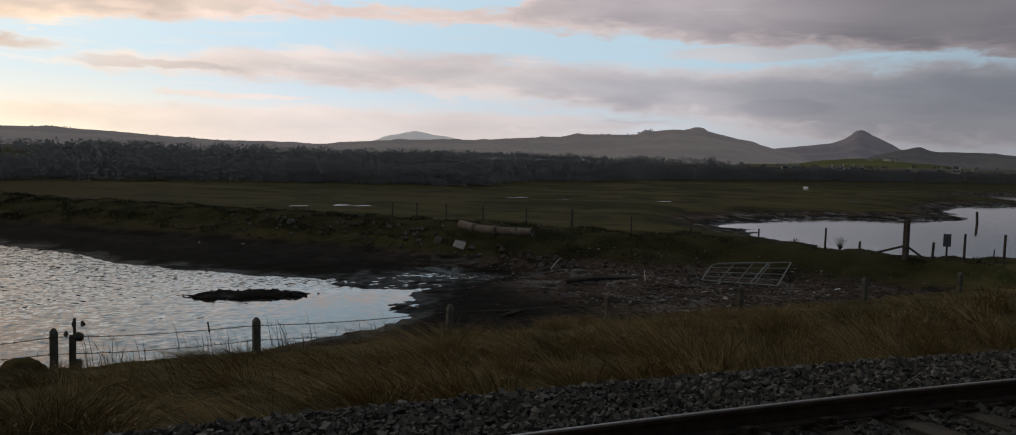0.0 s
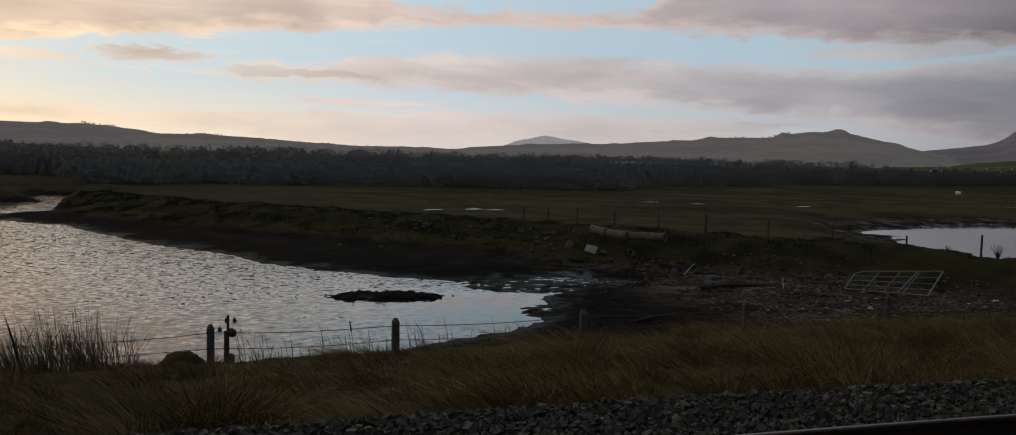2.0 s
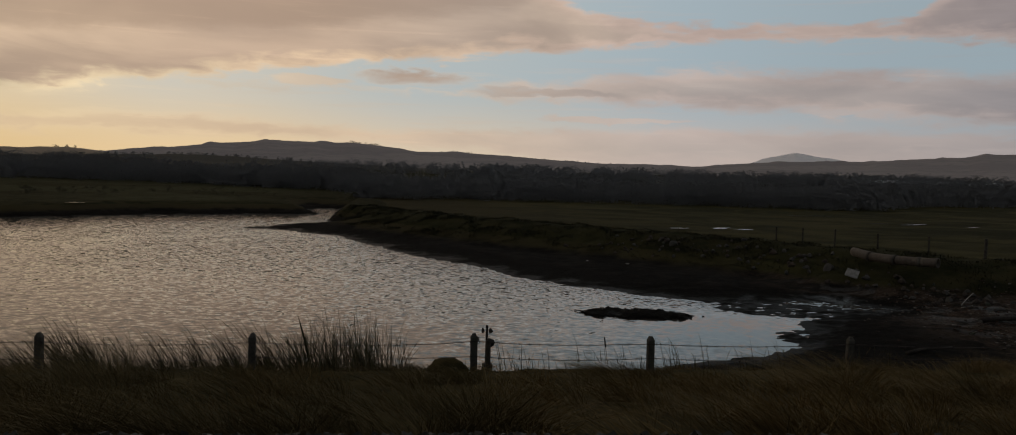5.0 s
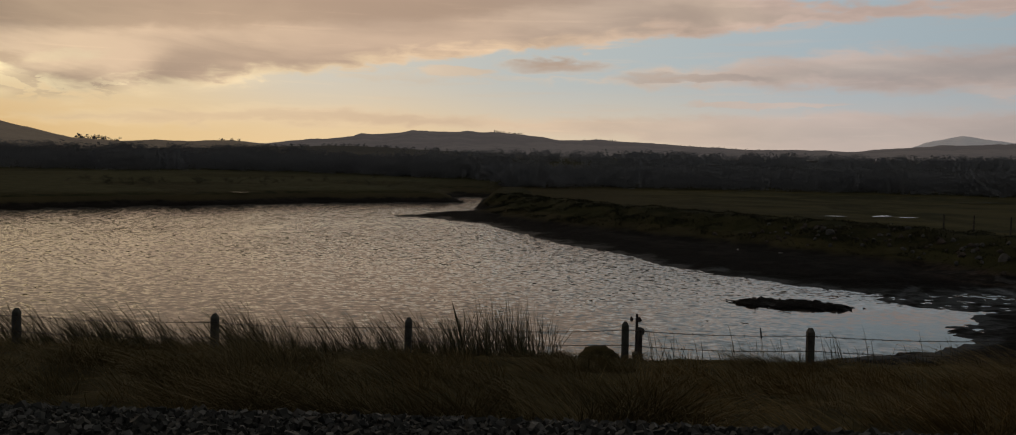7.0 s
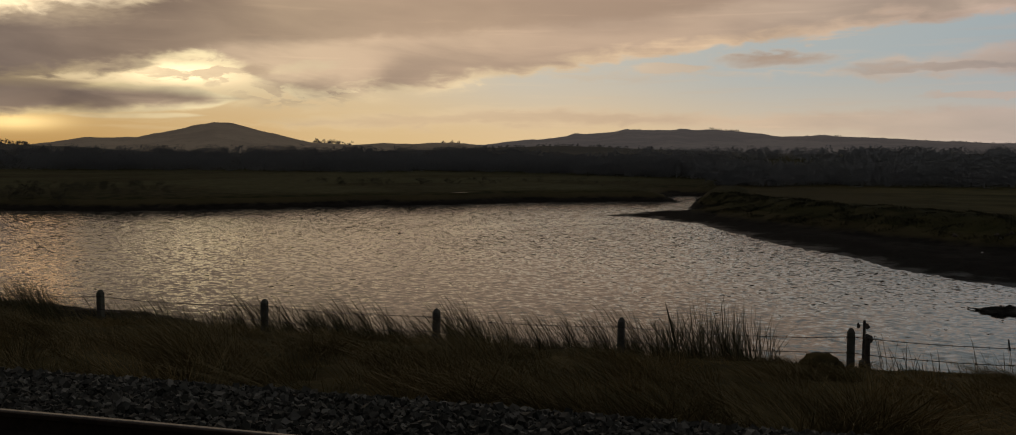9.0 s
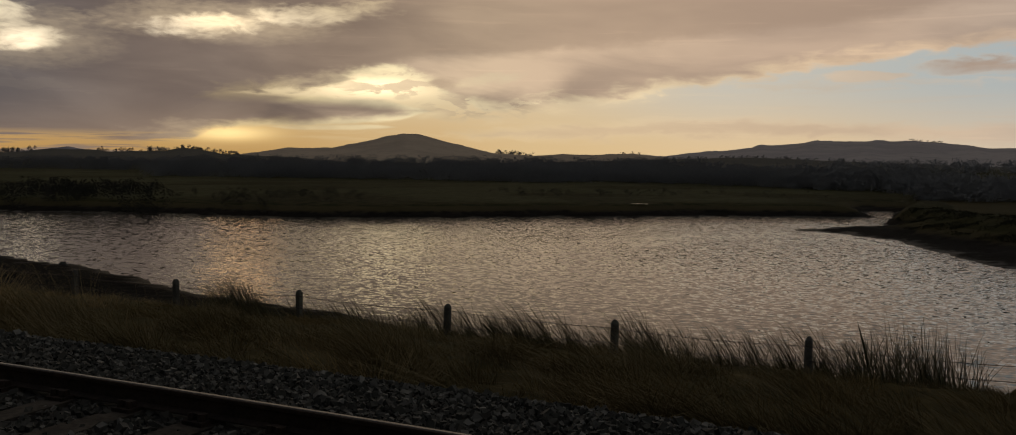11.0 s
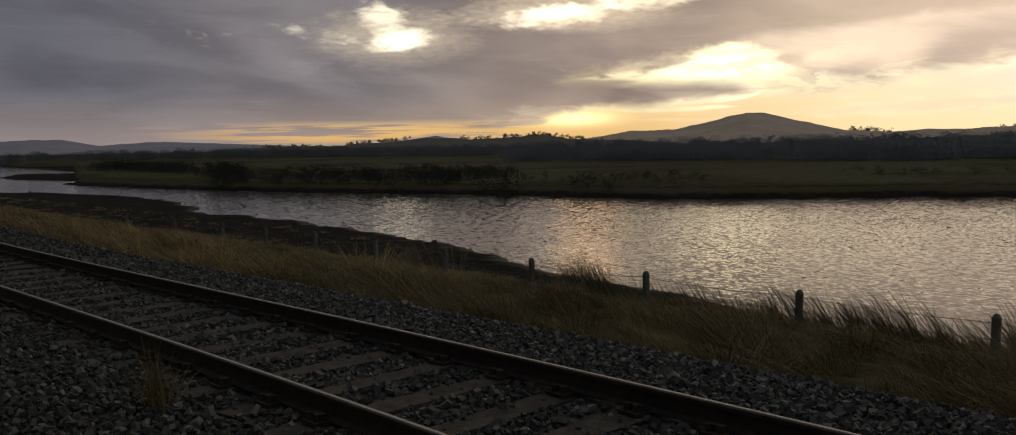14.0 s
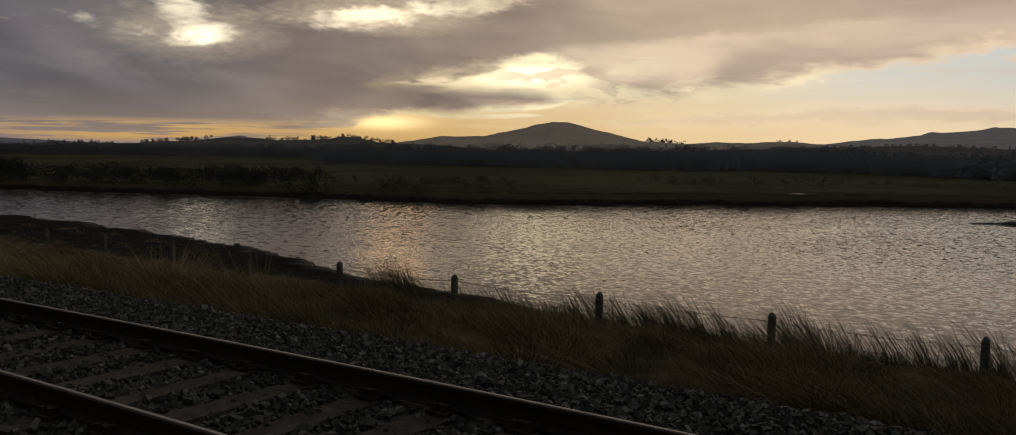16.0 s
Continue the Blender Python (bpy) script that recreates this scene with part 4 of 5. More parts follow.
# ---------------------------------------------------------------- grass
def blades(rng, x, y, z, length, width, lean, droop, spread=0.35):
    """Curved tapering blades as flat arrays: vertices, loop indices, face sizes."""
    n = len(x)
    turn = rng.uniform(0, math.tau, n)
    tilt = np.abs(rng.normal(0, spread, n))
    dx = np.cos(turn) * tilt + lean[0]
    dy = np.sin(turn) * tilt + lean[1]
    side = np.stack([-np.sin(turn), np.cos(turn), np.zeros(n)], -1) * 0.5
    # mostly broadside to the track
    side = np.where(rng.uniform(size=(n, 1)) < 0.6, np.stack([np.full(n, 0.5), rng.uniform(-0.3, 0.3, n), np.zeros(n)], -1), side)
    rows = []
    for t, w in ((0.0, 1.0), (0.38, 0.9), (0.72, 0.6)):
        bend = t + droop * t * t
        p = np.stack([x + dx * length * bend, y + dy * length * bend, z + length * (t - 0.35 * droop * t * t * (tilt + 0.3))], -1)
        ww = (width * w)[:, None]
        rows += [p - side * ww, p + side * ww]
    bend = 1 + droop
    rows.append(np.stack([x + dx * length * bend, y + dy * length * bend, z + length * (1 - 0.35 * droop * (tilt + 0.3) * 1.5)], -1))
    v = np.stack(rows, 1)
    base = 7 * np.arange(n)[:, None]
    loops = np.concatenate([base + np.array([[0, 1, 3, 2]]), base + np.array([[2, 3, 5, 4]]), base + np.array([[4, 5, 6]])], 1).ravel()
    sizes = np.tile([4, 4, 3], n)
    return v.reshape(-1, 3), loops, sizes


def grass_object(name, batches, mat, label, kind="stuff", category="grass", origin=None):
    V, L, S, k = [], [], [], 0
    for v, l, s in batches:
        V.append(v)
        L.append(l + k)
        S.append(s)
        k += len(v)
    v = np.concatenate(V)
    if origin is not None:
        v = v - np.array(origin)
    ob = new(name, fast_mesh(name, v, np.concatenate(L), np.concatenate(S), mat))
    if origin is not None:
        ob.location = origin
    return tagged(ob, label, category, kind=kind)


DRY = per_island("dry_grass", [(0.25, 0.162, 0.062), (0.38, 0.248, 0.098), (0.17, 0.118, 0.042), (0.48, 0.335, 0.148), (0.11, 0.086, 0.032), (0.31, 0.195, 0.07)], 0.8, 0.15, 1.1, patch=(0.046, 0.043, 0.020))
SEDGE = per_island("dune_grass", [(0.06, 0.06, 0.026), (0.09, 0.085, 0.036), (0.16, 0.12, 0.055), (0.07, 0.06, 0.028)], 0.75, 0.2, 2.0)
ROUGH = per_island("rough_sward", [(0.020, 0.023, 0.011), (0.028, 0.030, 0.015), (0.044, 0.037, 0.020), (0.020, 0.023, 0.011), (0.050, 0.040, 0.023)], 0.9, 0.1, 0.7)


def embankment_grass():
    rng = np.random.RandomState(31)
    out = []
    for n, x0, x1, s0, s1, w in ((84000, -17, 16, 6.9, 16.0, 0.0065), (32000, -40, -14, 6.9, 18.6, 0.012), (16000, -95, -34, 7.0, 23.0, 0.035), (12000, 14, 34, 6.4, 16.0, 0.014)):
        # blades gather into tussocks, each leaning its own way
        k = max(60, int((x1 - x0) * (s1 - s0) * (3.4 if w < 0.01 else 1.6)))
        cx, cs = rng.uniform(x0, x1, k), rng.uniform(s0, s1, k)
        size = rng.uniform(0.45, 1.0, k) * np.clip(1.0 + 0.6 * waves(cx, cs, 41, 2.6, 3), 0.45, 1.8)
        lean_x, lean_y = rng.normal(-0.3, 0.3, k), rng.normal(-0.12, 0.25, k)
        t = rng.choice(k, n, p=size ** 2 / np.sum(size ** 2))
        r, a = 0.30 * size[t] * rng.uniform(0, 1, n) ** 0.6, rng.uniform(0, math.tau, n)
        x, s = cx[t] + r * np.cos(a), cs[t] + r * np.sin(a)
        keep = s > s0 - 0.15 + 0.2 * waves(x, s, 44, 1.5, 2)
        x, s, t, r, a = x[keep], s[keep], t[keep], r[keep], a[keep]
        y = s + (far_rail(np.clip(x, -60, 12)) - 4.75) * np.clip(1 - (s - 7) / 8, 0, 1)
        z = height(x, y) - 0.03
        length = rng.uniform(0.28, 0.75, len(x)) * size[t] * np.interp(s, [6.8, 8.5, 11, 14, 16], [0.8, 1.15, 1.0, 0.55, 0.28])
        out.append(blades(rng, x, y, z, length, np.full(len(x), w) * rng.uniform(0.45, 1.2, len(x)), (lean_x[t] + 0.9 * r * np.cos(a), lean_y[t] + 0.9 * r * np.sin(a)), 1.0, 0.3))
    grass_object("grass", out, DRY, "long dry straw-coloured grass on the embankment")
    # tall stems and the taller growth along the fence
    out = []
    # rows: (undergrowth, long blades, x from, x to, y from, y to, shortest, longest, lean)
    for low, high, x0, x1, y0, y1, l0, l1, lean in ((4600, 1150, -10.6, -5.0, 15.6, 16.3, 0.60, 1.22, -0.40), (3800, 900, -5.4, -0.2, 15.6, 16.2, 0.60, 1.22, -0.32), (2400, 480, -13.4, -9.8, 15.4, 16.3, 0.5, 1.05, -0.38),
                                                    (900, 240, -15.8, -13.4, 15.0, 16.2, 0.5, 1.05, -0.5), (320, 170, 1.8, 9.5, 15.6, 16.6, 0.45, 0.95, -0.12), (1500, 160, -34, -16, 13.0, 16.4, 0.3, 0.6, -0.3)):
        for n, near, far, w0, w1, bow, fan in ((low // 2, 0.3 * l0, 0.7 * l0, 0.006, 0.010, 0.6, 0.28), (high, l0, l1, 0.0065, 0.011, 0.7, 0.24)):
            x, y = rng.uniform(x0, x1, n), rng.uniform(y0, y1, n)
            x = x + 0.05 * np.sin(x * 11.3 + y * 4.1) + 0.03 * np.sin(x * 23.7 + 1.0)
            z = height(x, y) - 0.04
            thick = np.clip(0.82 + 0.4 * waves(x, y, 43, 2.2, 3), 0.5, 1.25)
            out.append(blades(rng, x, y, z, rng.uniform(near, far, n) * thick * np.where(rng.uniform(size=n) < 0.6, 0.8, 1.0), rng.uniform(w0, w1, n), (lean, 0.0), bow, fan))
    x, s = rng.uniform(-18, 14, 900), rng.uniform(7.0, 14, 900) 
    out.append(blades(rng, x, s, height(x, s), rng.uniform(0.4, 0.8, 900), rng.uniform(0.003, 0.006, 900), (-0.2, 0.0), 0.6, 0.4))
    grass_object("tall_grass", out, SEDGE, "tall wind-bent grass along the fence")


embankment_grass()


def tussock(cx, cy, radius, n, l0, l1, lean, seed, broad=0, mat=None, label="tall dark tussock of dune grass by the fence"):
    rng = np.random.RandomState(seed)
    a, r = rng.uniform(0, math.tau, n), radius * np.sqrt(rng.uniform(0, 1, n))
    x, y = cx + r * np.cos(a), cy + 0.55 * r * np.sin(a)
    z = height(x, y) - 0.05
    length = rng.uniform(l0, l1, n) * (1 - 0.45 * (r / radius) ** 2)
    first = blades(rng, x, y, z, length, rng.uniform(0.006, 0.011, n), (lean, 0), 0.45, 0.30)
    batch = [first]
    if broad:
        bx = cx - 0.62 + np.array([0.0, 0.16, 0.28])[:broad]
        by = np.full(broad, cy)
        batch.append(blades(rng, bx, by, height(bx, by), np.array([1.0, 0.95, 0.8])[:broad], np.full(broad, 0.05), (-0.22, 0), 0.1, 0.03))
    z0 = ground_z(cx, cy)
    ob = grass_object("grass_tussock", batch, mat or SEDGE, label, "", "grass", (cx, cy, z0))
    return ob


tussock(-0.75, 15.45, 1.05, 360, 0.75, 1.5, -0.06, 51, 2)
tussock(-14.6, 15.5, 0.75, 560, 0.75, 1.35, -0.42, 52)
tussock(-7.8, 15.7, 0.6, 260, 0.5, 0.9, -0.4, 53)
tussock(-6.85, 2.4, 0.14, 130, 0.3, 0.8, -0.22, 54, mat=DRY, label="thin dry grass tuft growing out of the ballast")


def dike_grass():
    rng = np.random.RandomState(61)
    out = []
    for (ax, ay, az), (bx, by, bz) in zip(CREST[1:-1], CREST[2:]):
        length = math.hypot(bx - ax, by - ay)
        n = int(1900 * min(length, 16))
        t, off = rng.uniform(0, 1, n), rng.uniform(-3.6, 4.4, n)
        nx, ny = (by - ay) / length, -(bx - ax) / length
        x, y = ax + t * (bx - ax) + nx * off, ay + t * (by - ay) + ny * off
        z = height(x, y)
        keep = (rng.uniform(size=n) < np.clip(0.5 + 0.8 * waves(x, y, 62, 2.6, 3), 0.05, 1)) & (z > -3.92)
        x, y, z = x[keep], y[keep], z[keep]
        d = np.hypot(x, y)
        out.append(blades(rng, x, y, z - 0.04, rng.uniform(0.07, 0.18, len(x)) * np.clip(1 + 0.7 * waves(x, y, 63, 3.3, 2), 0.4, 1.9) * (0.6 if ay < 29 else 1.0), 0.0005 * d * rng.uniform(0.6, 1.3, len(x)), (-0.15, -0.1), 0.9, 0.8))
    grass_object("rough_grass", out, ROUGH, "dark rough grass and weeds over the dike")


dike_grass()


# marsh pools
def pool(cx, cy, rx, ry, seed):
    a = np.linspace(0, math.tau, 49)[:-1]
    k = 1 + 0.35 * waves(np.cos(a) * 3, np.sin(a) * 3, seed, 3.0, 3)
    x, y = cx + rx * k * np.cos(a), cy + ry * k * np.sin(a)
    z = np.full(len(a), float(height(np.array([cx]), np.array([cy]))[0]) + 0.09)
    ob = mesh_object("water", list(zip(x, y, z)), [tuple(range(48))], POOL_MAT, False)
    tagged(ob, "shallow pool of bright standing water on the marsh", "water", kind="structure")


def still(N, s):
    s.inputs["Base Color"].default_value = (0.02, 0.022, 0.02, 1)
    s.inputs["Roughness"].default_value = 0.04
    s.inputs["IOR"].default_value = 1.333
    bump(N, s, N.noise(place(N), 3.0, 2.0), 0.15, 0.01)


POOL_MAT = material("still_water", still)
for i, (cx, cy, rx, ry) in enumerate(POOLS):
    pool(cx, cy, rx, ry, 70 + i)


# ---------------------------------------------------------------- fences
def wire_run(points, radius):
    bm = sweep(points, [(radius * math.cos(a), radius * math.sin(a)) for a in (0.5, 2.07, 3.64, 5.21)])
    return bm


def barbs_on(points, step, size):
    bm = bmesh.new()
    rng = random.Random(4)
    for p, q in zip(points, points[1:]):
        p, q = Vector(p), Vector(q)
        k = int((q - p).length / step)
        for i in range(k):
            c = p.lerp(q, (i + 0.5) / k)
            for turn in (0.8, 2.3):
                d = Vector((0.3 * rng.uniform(-1, 1), math.cos(turn + rng.uniform(-0.4, 0.4)), math.sin(turn))) * size
                e = Vector((0.004, 0, 0.003))
                vs = [bm.verts.new(c + s * d + o * e) for s, o in ((-1, -1), (1, -1), (1, 1), (-1, 1))]
                bm.faces.new(vs)
    return bm


def concrete_post(height_above, lean):
    bm = bmesh.new()
    top = height_above - 0.065
    box(bm, 0, 0, (top - 0.6) / 2, 0.12, 0.12, top + 0.6)
    bmesh.ops.bevel(bm, geom=[e for e in bm.edges if abs(e.verts[0].co.z - e.verts[1].co.z) > 0.5], offset=0.012, segments=1, affect="EDGES")
    cap = [f for f in bm.faces if f.normal.z > 0.9]
    r = bmesh.ops.extrude_face_region(bm, geom=cap)
    for v in r["geom"]:
        if isinstance(v, bmesh.types.BMVert):
            v.co = Vector((v.co.x * 0.42, v.co.y * 0.42, v.co.z + 0.065))
    rng = random.Random(int(lean * 1000))
    for v in bm.verts:
        v.co += Vector((rng.uniform(-0.003, 0.003), rng.uniform(-0.003, 0.003), 0))
    return bm


fence = new("fence")
tagged(fence, "concrete post and barbed wire fence along the embankment", "fence")
FENCE = [(-54.2, 10.2), (-50.5, 12.0), (-46.7, 13.5), (-42.9, 14.8), (-39.1, 15.5), (-35.2, 15.9), (-31.5, 15.9), (-27.8, 15.85), (-24.1, 15.85), (-20.5, 15.8), (-16.86, 15.72), (-13.22, 15.8), (-9.36, 15.68), (-5.75, 15.5), (-2.37, 15.52), (1.39, 15.62), (4.53, 15.5), (8.3, 15.55), (12.1, 15.5), (16.0, 15.45), (20.4, 15.4), (24.4, 15.3)]
fr = random.Random(3)
for i, (x, y) in enumerate(FENCE):
    zt = -2.85 + fr.uniform(-0.02, 0.02)
    zg = min(ground_z(x, y), -3.35)
    lean = fr.uniform(-1.2, 1.2)
    p = part("post", concrete_post(zt - zg, lean + i), CONCRETE, fence)
    p.matrix_basis = pose(x, y, zg, fr.uniform(-1, 1), lean, fr.uniform(-6, 6))
for level in (-2.98, -3.24):
    pts = []
    for (ax, ay), (bx, by) in zip(FENCE, FENCE[1:]):
        for k in range(6):
            t = k / 6
            pts.append((ax + t * (bx - ax), ay + t * (by - ay) - 0.075, level - 0.05 * 4 * t * (1 - t) + 0.012 * math.sin(ax * 3 + level * 9)))
    wire = part("wire", wire_run(pts, 0.006), WIRE, fence, "slack rusty strand")
    tagged(part("barbs", barbs_on(pts, 0.14, 0.024), WIRE, wire), kind="stuff")


def timber_post(width, length, seed, round_top=False):
    rng = random.Random(seed)
    bm = bmesh.new()
    bmesh.ops.create_cone(bm, cap_ends=True, segments=9, radius1=width * 0.55, radius2=width * 0.47, depth=length + 0.4, matrix=Matrix.Translation((0, 0, (length - 0.4) / 2)))
    bmesh.ops.bevel(bm, geom=[e for e in bm.edges if e.verts[0].co.z > length - 0.01 and e.verts[1].co.z > length - 0.01], offset=width * 0.08, segments=1, affect="EDGES")
    for v in bm.verts:
        v.co += Vector((rng.uniform(-0.006, 0.006), rng.uniform(-0.006, 0.006), rng.uniform(-0.012, 0.012)))
    return bm


def standing_post(x, y, width, length, label, name="wooden_post", lean=(0, 0), group=""):
    ob = part(name, timber_post(width, length, int(x * 100)), WOOD, None, smooth=False)
    ob.matrix_basis = pose(x, y, ground_z(x, y), lean[0], lean[1], 0)
    return tagged(ob, label, "post", group)


standing_post(1.64, 15.60, 0.095, 0.56, "short brown wooden post beside the concrete fence post")
# stakes with weed standing in the shallows
WEED = rough_stuff("dark_seaweed", (0.012, 0.012, 0.010), (0.035, 0.032, 0.022), 12.0, 0.6, relief=0.02, spec=0.4)


def lump(bm, c, r, seed, flat=1.0, sub=2):
    v = bmesh.ops.create_icosphere(bm, subdivisions=sub, radius=1, matrix=Matrix.Translation(c) @ Matrix.Diagonal((r, r, r * flat, 1)))["verts"]
    for p in v:
        d = p.co - Vector(c)
        p.co = Vector(c) + d * (1 + 0.38 * noise.noise(d * (2.4 / r) + Vector((seed, 0, 0))))
    return v


st = new("mooring_stake")
tagged(st, "thin dark stake hung with weed in the shallows", "stake")
stx, sty = 2.03, 19.5
bm = bmesh.new()
bmesh.ops.create_cone(bm, cap_ends=True, segments=7, radius1=0.035, radius2=0.028, depth=1.25, matrix=Matrix.Translation((0, 0, 0.3)))
part("shaft", bm, WOOD, st)
for c, r, seed, flat in (((0.07, 0, 0.55), 0.10, 1, 1.0), ((0.03, 0, 0.04), 0.13, 2, 0.6)):
    bm = bmesh.new()
    lump(bm, c, r, seed, flat)
    part("weed", bm, WEED, st, "clump of hanging dark weed", True)
st.location = (stx, sty, WATER)


rush = new("bulrush")
tagged(rush, "single dry bulrush stalk with a brown seed head", "reed")
bm = bmesh.new()
bmesh.ops.create_cone(bm, cap_ends=True, segments=6, radius1=0.006, radius2=0.004, depth=0.62, matrix=Matrix.Translation((0, 0, 0.26)))
part("stem", bm, SEDGE, rush)
bm = bmesh.new()
bmesh.ops.create_cone(bm, cap_ends=True, segments=8, radius1=0.017, radius2=0.012, depth=0.2, matrix=Matrix.Translation((0, 0, 0.57)))
bmesh.ops.bevel(bm, geom=[e for e in bm.edges if abs(e.verts[0].co.z - e.verts[1].co.z) < 0.01], offset=0.006, segments=2, affect="EDGES")
part("seed_head", bm, WEED, rush, "dark brown seed head")
rush.matrix_basis = pose(4.05, 16.6, ground_z(4.05, 16.6), 0, -9, 0)


# ---------------------------------------------------------------- dike: fences, gate, pipes, rubble
tall = [(30.3, 28.6, 0.08, 0.62, 0), (29.5, 24.3, 0.09, 0.85, 0.5), (29.4, 22.6, 0.09, 0.40, 2), (30.5, 20.3, 0.10, 0.70, 3), (31.0, 19.4, 0.09, 1.0, 1), (31.5, 18.6, 0.045, 0.55, 1), (31.8, 18.4, 0.09, 1.05, 0.5), (34.5, 17.6, 0.09, 1.0, 0)]
for x, y, w, h, lean in tall:
    standing_post(x, y, w, h, "weathered wooden stake on the dike above the lagoon", "fence_stake", (0, lean), "stakes along the dike")
strainer = new("straining_post")
tagged(strainer, "thick square wooden straining post with two diagonal braces", "post")
sx, sy = 29.15, 20.45
bm = bmesh.new()
box(bm, 0, 0, 0.45, 0.17, 0.17, 1.85)
bmesh.ops.bevel(bm, geom=bm.edges[:], offset=0.012, segments=1, affect="EDGES")
part("upright", bm, WOOD, strainer)
side = Vector((0.585, -0.81, 0))
for sgn, reach in ((1, 0.80), (-1, 1.15)):
    bm = bmesh.new()
    a, b = Vector((0, 0, 0.45)), side * sgn * reach + Vector((0, 0, -0.10 if sgn > 0 else 0.08))
    d = b - a
    box(bm, 0, 0, 0, 0.075, 0.075, d.length, Matrix.Translation((a + b) / 2) @ d.to_track_quat("Z", "X").to_matrix().to_4x4())
    part("brace", bm, WOOD, strainer)
strainer.location = (sx, sy, ground_z(sx, sy) + 0.02)

SIGN_MAT = rough_stuff("painted_sign", (0.05, 0.055, 0.06), (0.08, 0.085, 0.09), 4.0, 0.6, relief=0.0)
sign = new("sign")
tagged(sign, "small dark sign board on a thin post", "sign")
bm = bmesh.new()
bmesh.ops.create_cone(bm, cap_ends=True, segments=8, radius1=0.035, radius2=0.035, depth=1.2, matrix=Matrix.Translation((0, 0, 0.35)))
part("pole", bm, WOOD, sign)
bm = bmesh.new()
box(bm, 0, -0.05, 0.82, 0.26, 0.025, 0.46)
bmesh.ops.bevel(bm, geom=bm.edges[:], offset=0.008, segments=1, affect="EDGES")
part("board", bm, SIGN_MAT, sign)
sign.matrix_basis = pose(30.8, 19.95, ground_z(30.8, 19.95), 0, 0, -57)

for i, (x, y) in enumerate([(20.4, 46.2), (21.6, 45.6), (23.1, 45.0), (23.7, 41.8), (25.5, 40.4), (26.9, 38.2), (27.7, 34.3), (29.6, 32.2)]):
    h = -2.6 - ground_z(x, y) + (0.08 if i == 5 else 0.0)
    standing_post(x, y, 0.14 if i == 5 else 0.085, h, "dark wooden fence post at the edge of the marsh", "marsh_post", (0, (i % 3) - 1), "posts along the marsh")
standing_post(71.5, 44.0, 0.22, 1.6, "leaning mooring post standing in the lagoon", "mooring_post", (0, -6))

GALV = rough_stuff("galvanised_tube", (0.13, 0.14, 0.13), (0.22, 0.235, 0.22), 9.0, 0.55, metal=0.6, relief=0.0, stain=(0.20, 0.15, 0.11))
gate = new("farm_gate")
tagged(gate, "galvanised tubular field gate leaning against the dike", "gate")
BL, BR, TL, TR = Vector((21.75, 22.95, -3.96)), Vector((23.25, 20.95, -3.96)), Vector((22.55, 23.28, -3.46)), Vector((24.35, 21.4, -3.27))


def tube(a, b, r, name, parent=None, mat=GALV):
    d = b - a
    bm = bmesh.new()
    bmesh.ops.create_cone(bm, cap_ends=True, segments=8, radius1=r, radius2=r, depth=d.length, matrix=Matrix.Translation((a + b) / 2) @ d.to_track_quat("Z", "X").to_matrix().to_4x4())
    return part(name, bm, mat, parent or gate)


for k, t in enumerate((0.0, 0.24, 0.48, 0.74, 1.0)):
    a, b = BL.lerp(TL, t), BR.lerp(TR, t)
    if t == 1.0:
        a = a.lerp(b, 0.08)
    tube(a, b, 0.026 if t in (0.0, 1.0) else 0.018, "bar")
tube(BL, BL.lerp(TL, 0.85), 0.026, "stile")
tube(BL.lerp(TL, 0.85), TL.lerp(TR, 0.08), 0.026, "stile")
tube(BR, TR, 0.028, "stile")
for t in (0.28, 0.52, 0.75):
    tube(BL.lerp(BR, t - 0.05), TL.lerp(TR, t), 0.016, "upright")
tube(BL.lerp(BR, 0.64), TL.lerp(TR, 0.72), 0.03, "upright")

PIPE = rough_stuff("pale_concrete_pipe", (0.075, 0.063, 0.053), (0.12, 0.102, 0.086), 4.0, 0.9, relief=0.01, stain=(0.17, 0.15, 0.12))


def pipe(a, b, r, label):
    a, b = Vector(a), Vector(b)
    d = (b - a)
    L = d.length
    bm = bmesh.new()
    rings = []
    prof = [(0, r * 0.8), (0, r), (L * 0.84, r), (L * 0.86, r * 1.13), (L, r * 1.15), (L, r * 0.82), (0.3, r * 0.78)]
    for zz, rad in prof:
        rings.append([bm.verts.new((rad * math.cos(t), rad * math.sin(t), zz)) for t in np.linspace(0, math.tau, 25)[:-1]])
    for p, q in zip(rings, rings[1:]):
        for j in range(24):
            bm.faces.new((p[j], p[(j + 1) % 24], q[(j + 1) % 24], q[j]))
    bmesh.ops.recalc_face_normals(bm, faces=bm.faces)
    ob = part("pipe", bm, PIPE, None, smooth=True)
    ob.matrix_basis = Matrix.Translation(a) @ d.to_track_quat("Z", "X").to_matrix().to_4x4()
    return tagged(ob, label, "pipe", "pipes on the dike")


pipe((18.36, 34.2, -2.86), (18.45, 33.0, -2.95), 0.175, "broken pale concrete drain pipe tipped on the dike")
pipe((18.45, 33.0, -2.95), (18.75, 31.75, -2.95), 0.175, "pale concrete drain pipe lying along the dike")
pipe((18.75, 31.75, -2.95), (19.25, 30.95, -2.93), 0.165, "stained concrete drain pipe lying along the dike")
pipe((19.25, 30.95, -2.93), (19.6, 30.45, -2.92), 0.165, "pale concrete drain pipe lying along the dike")

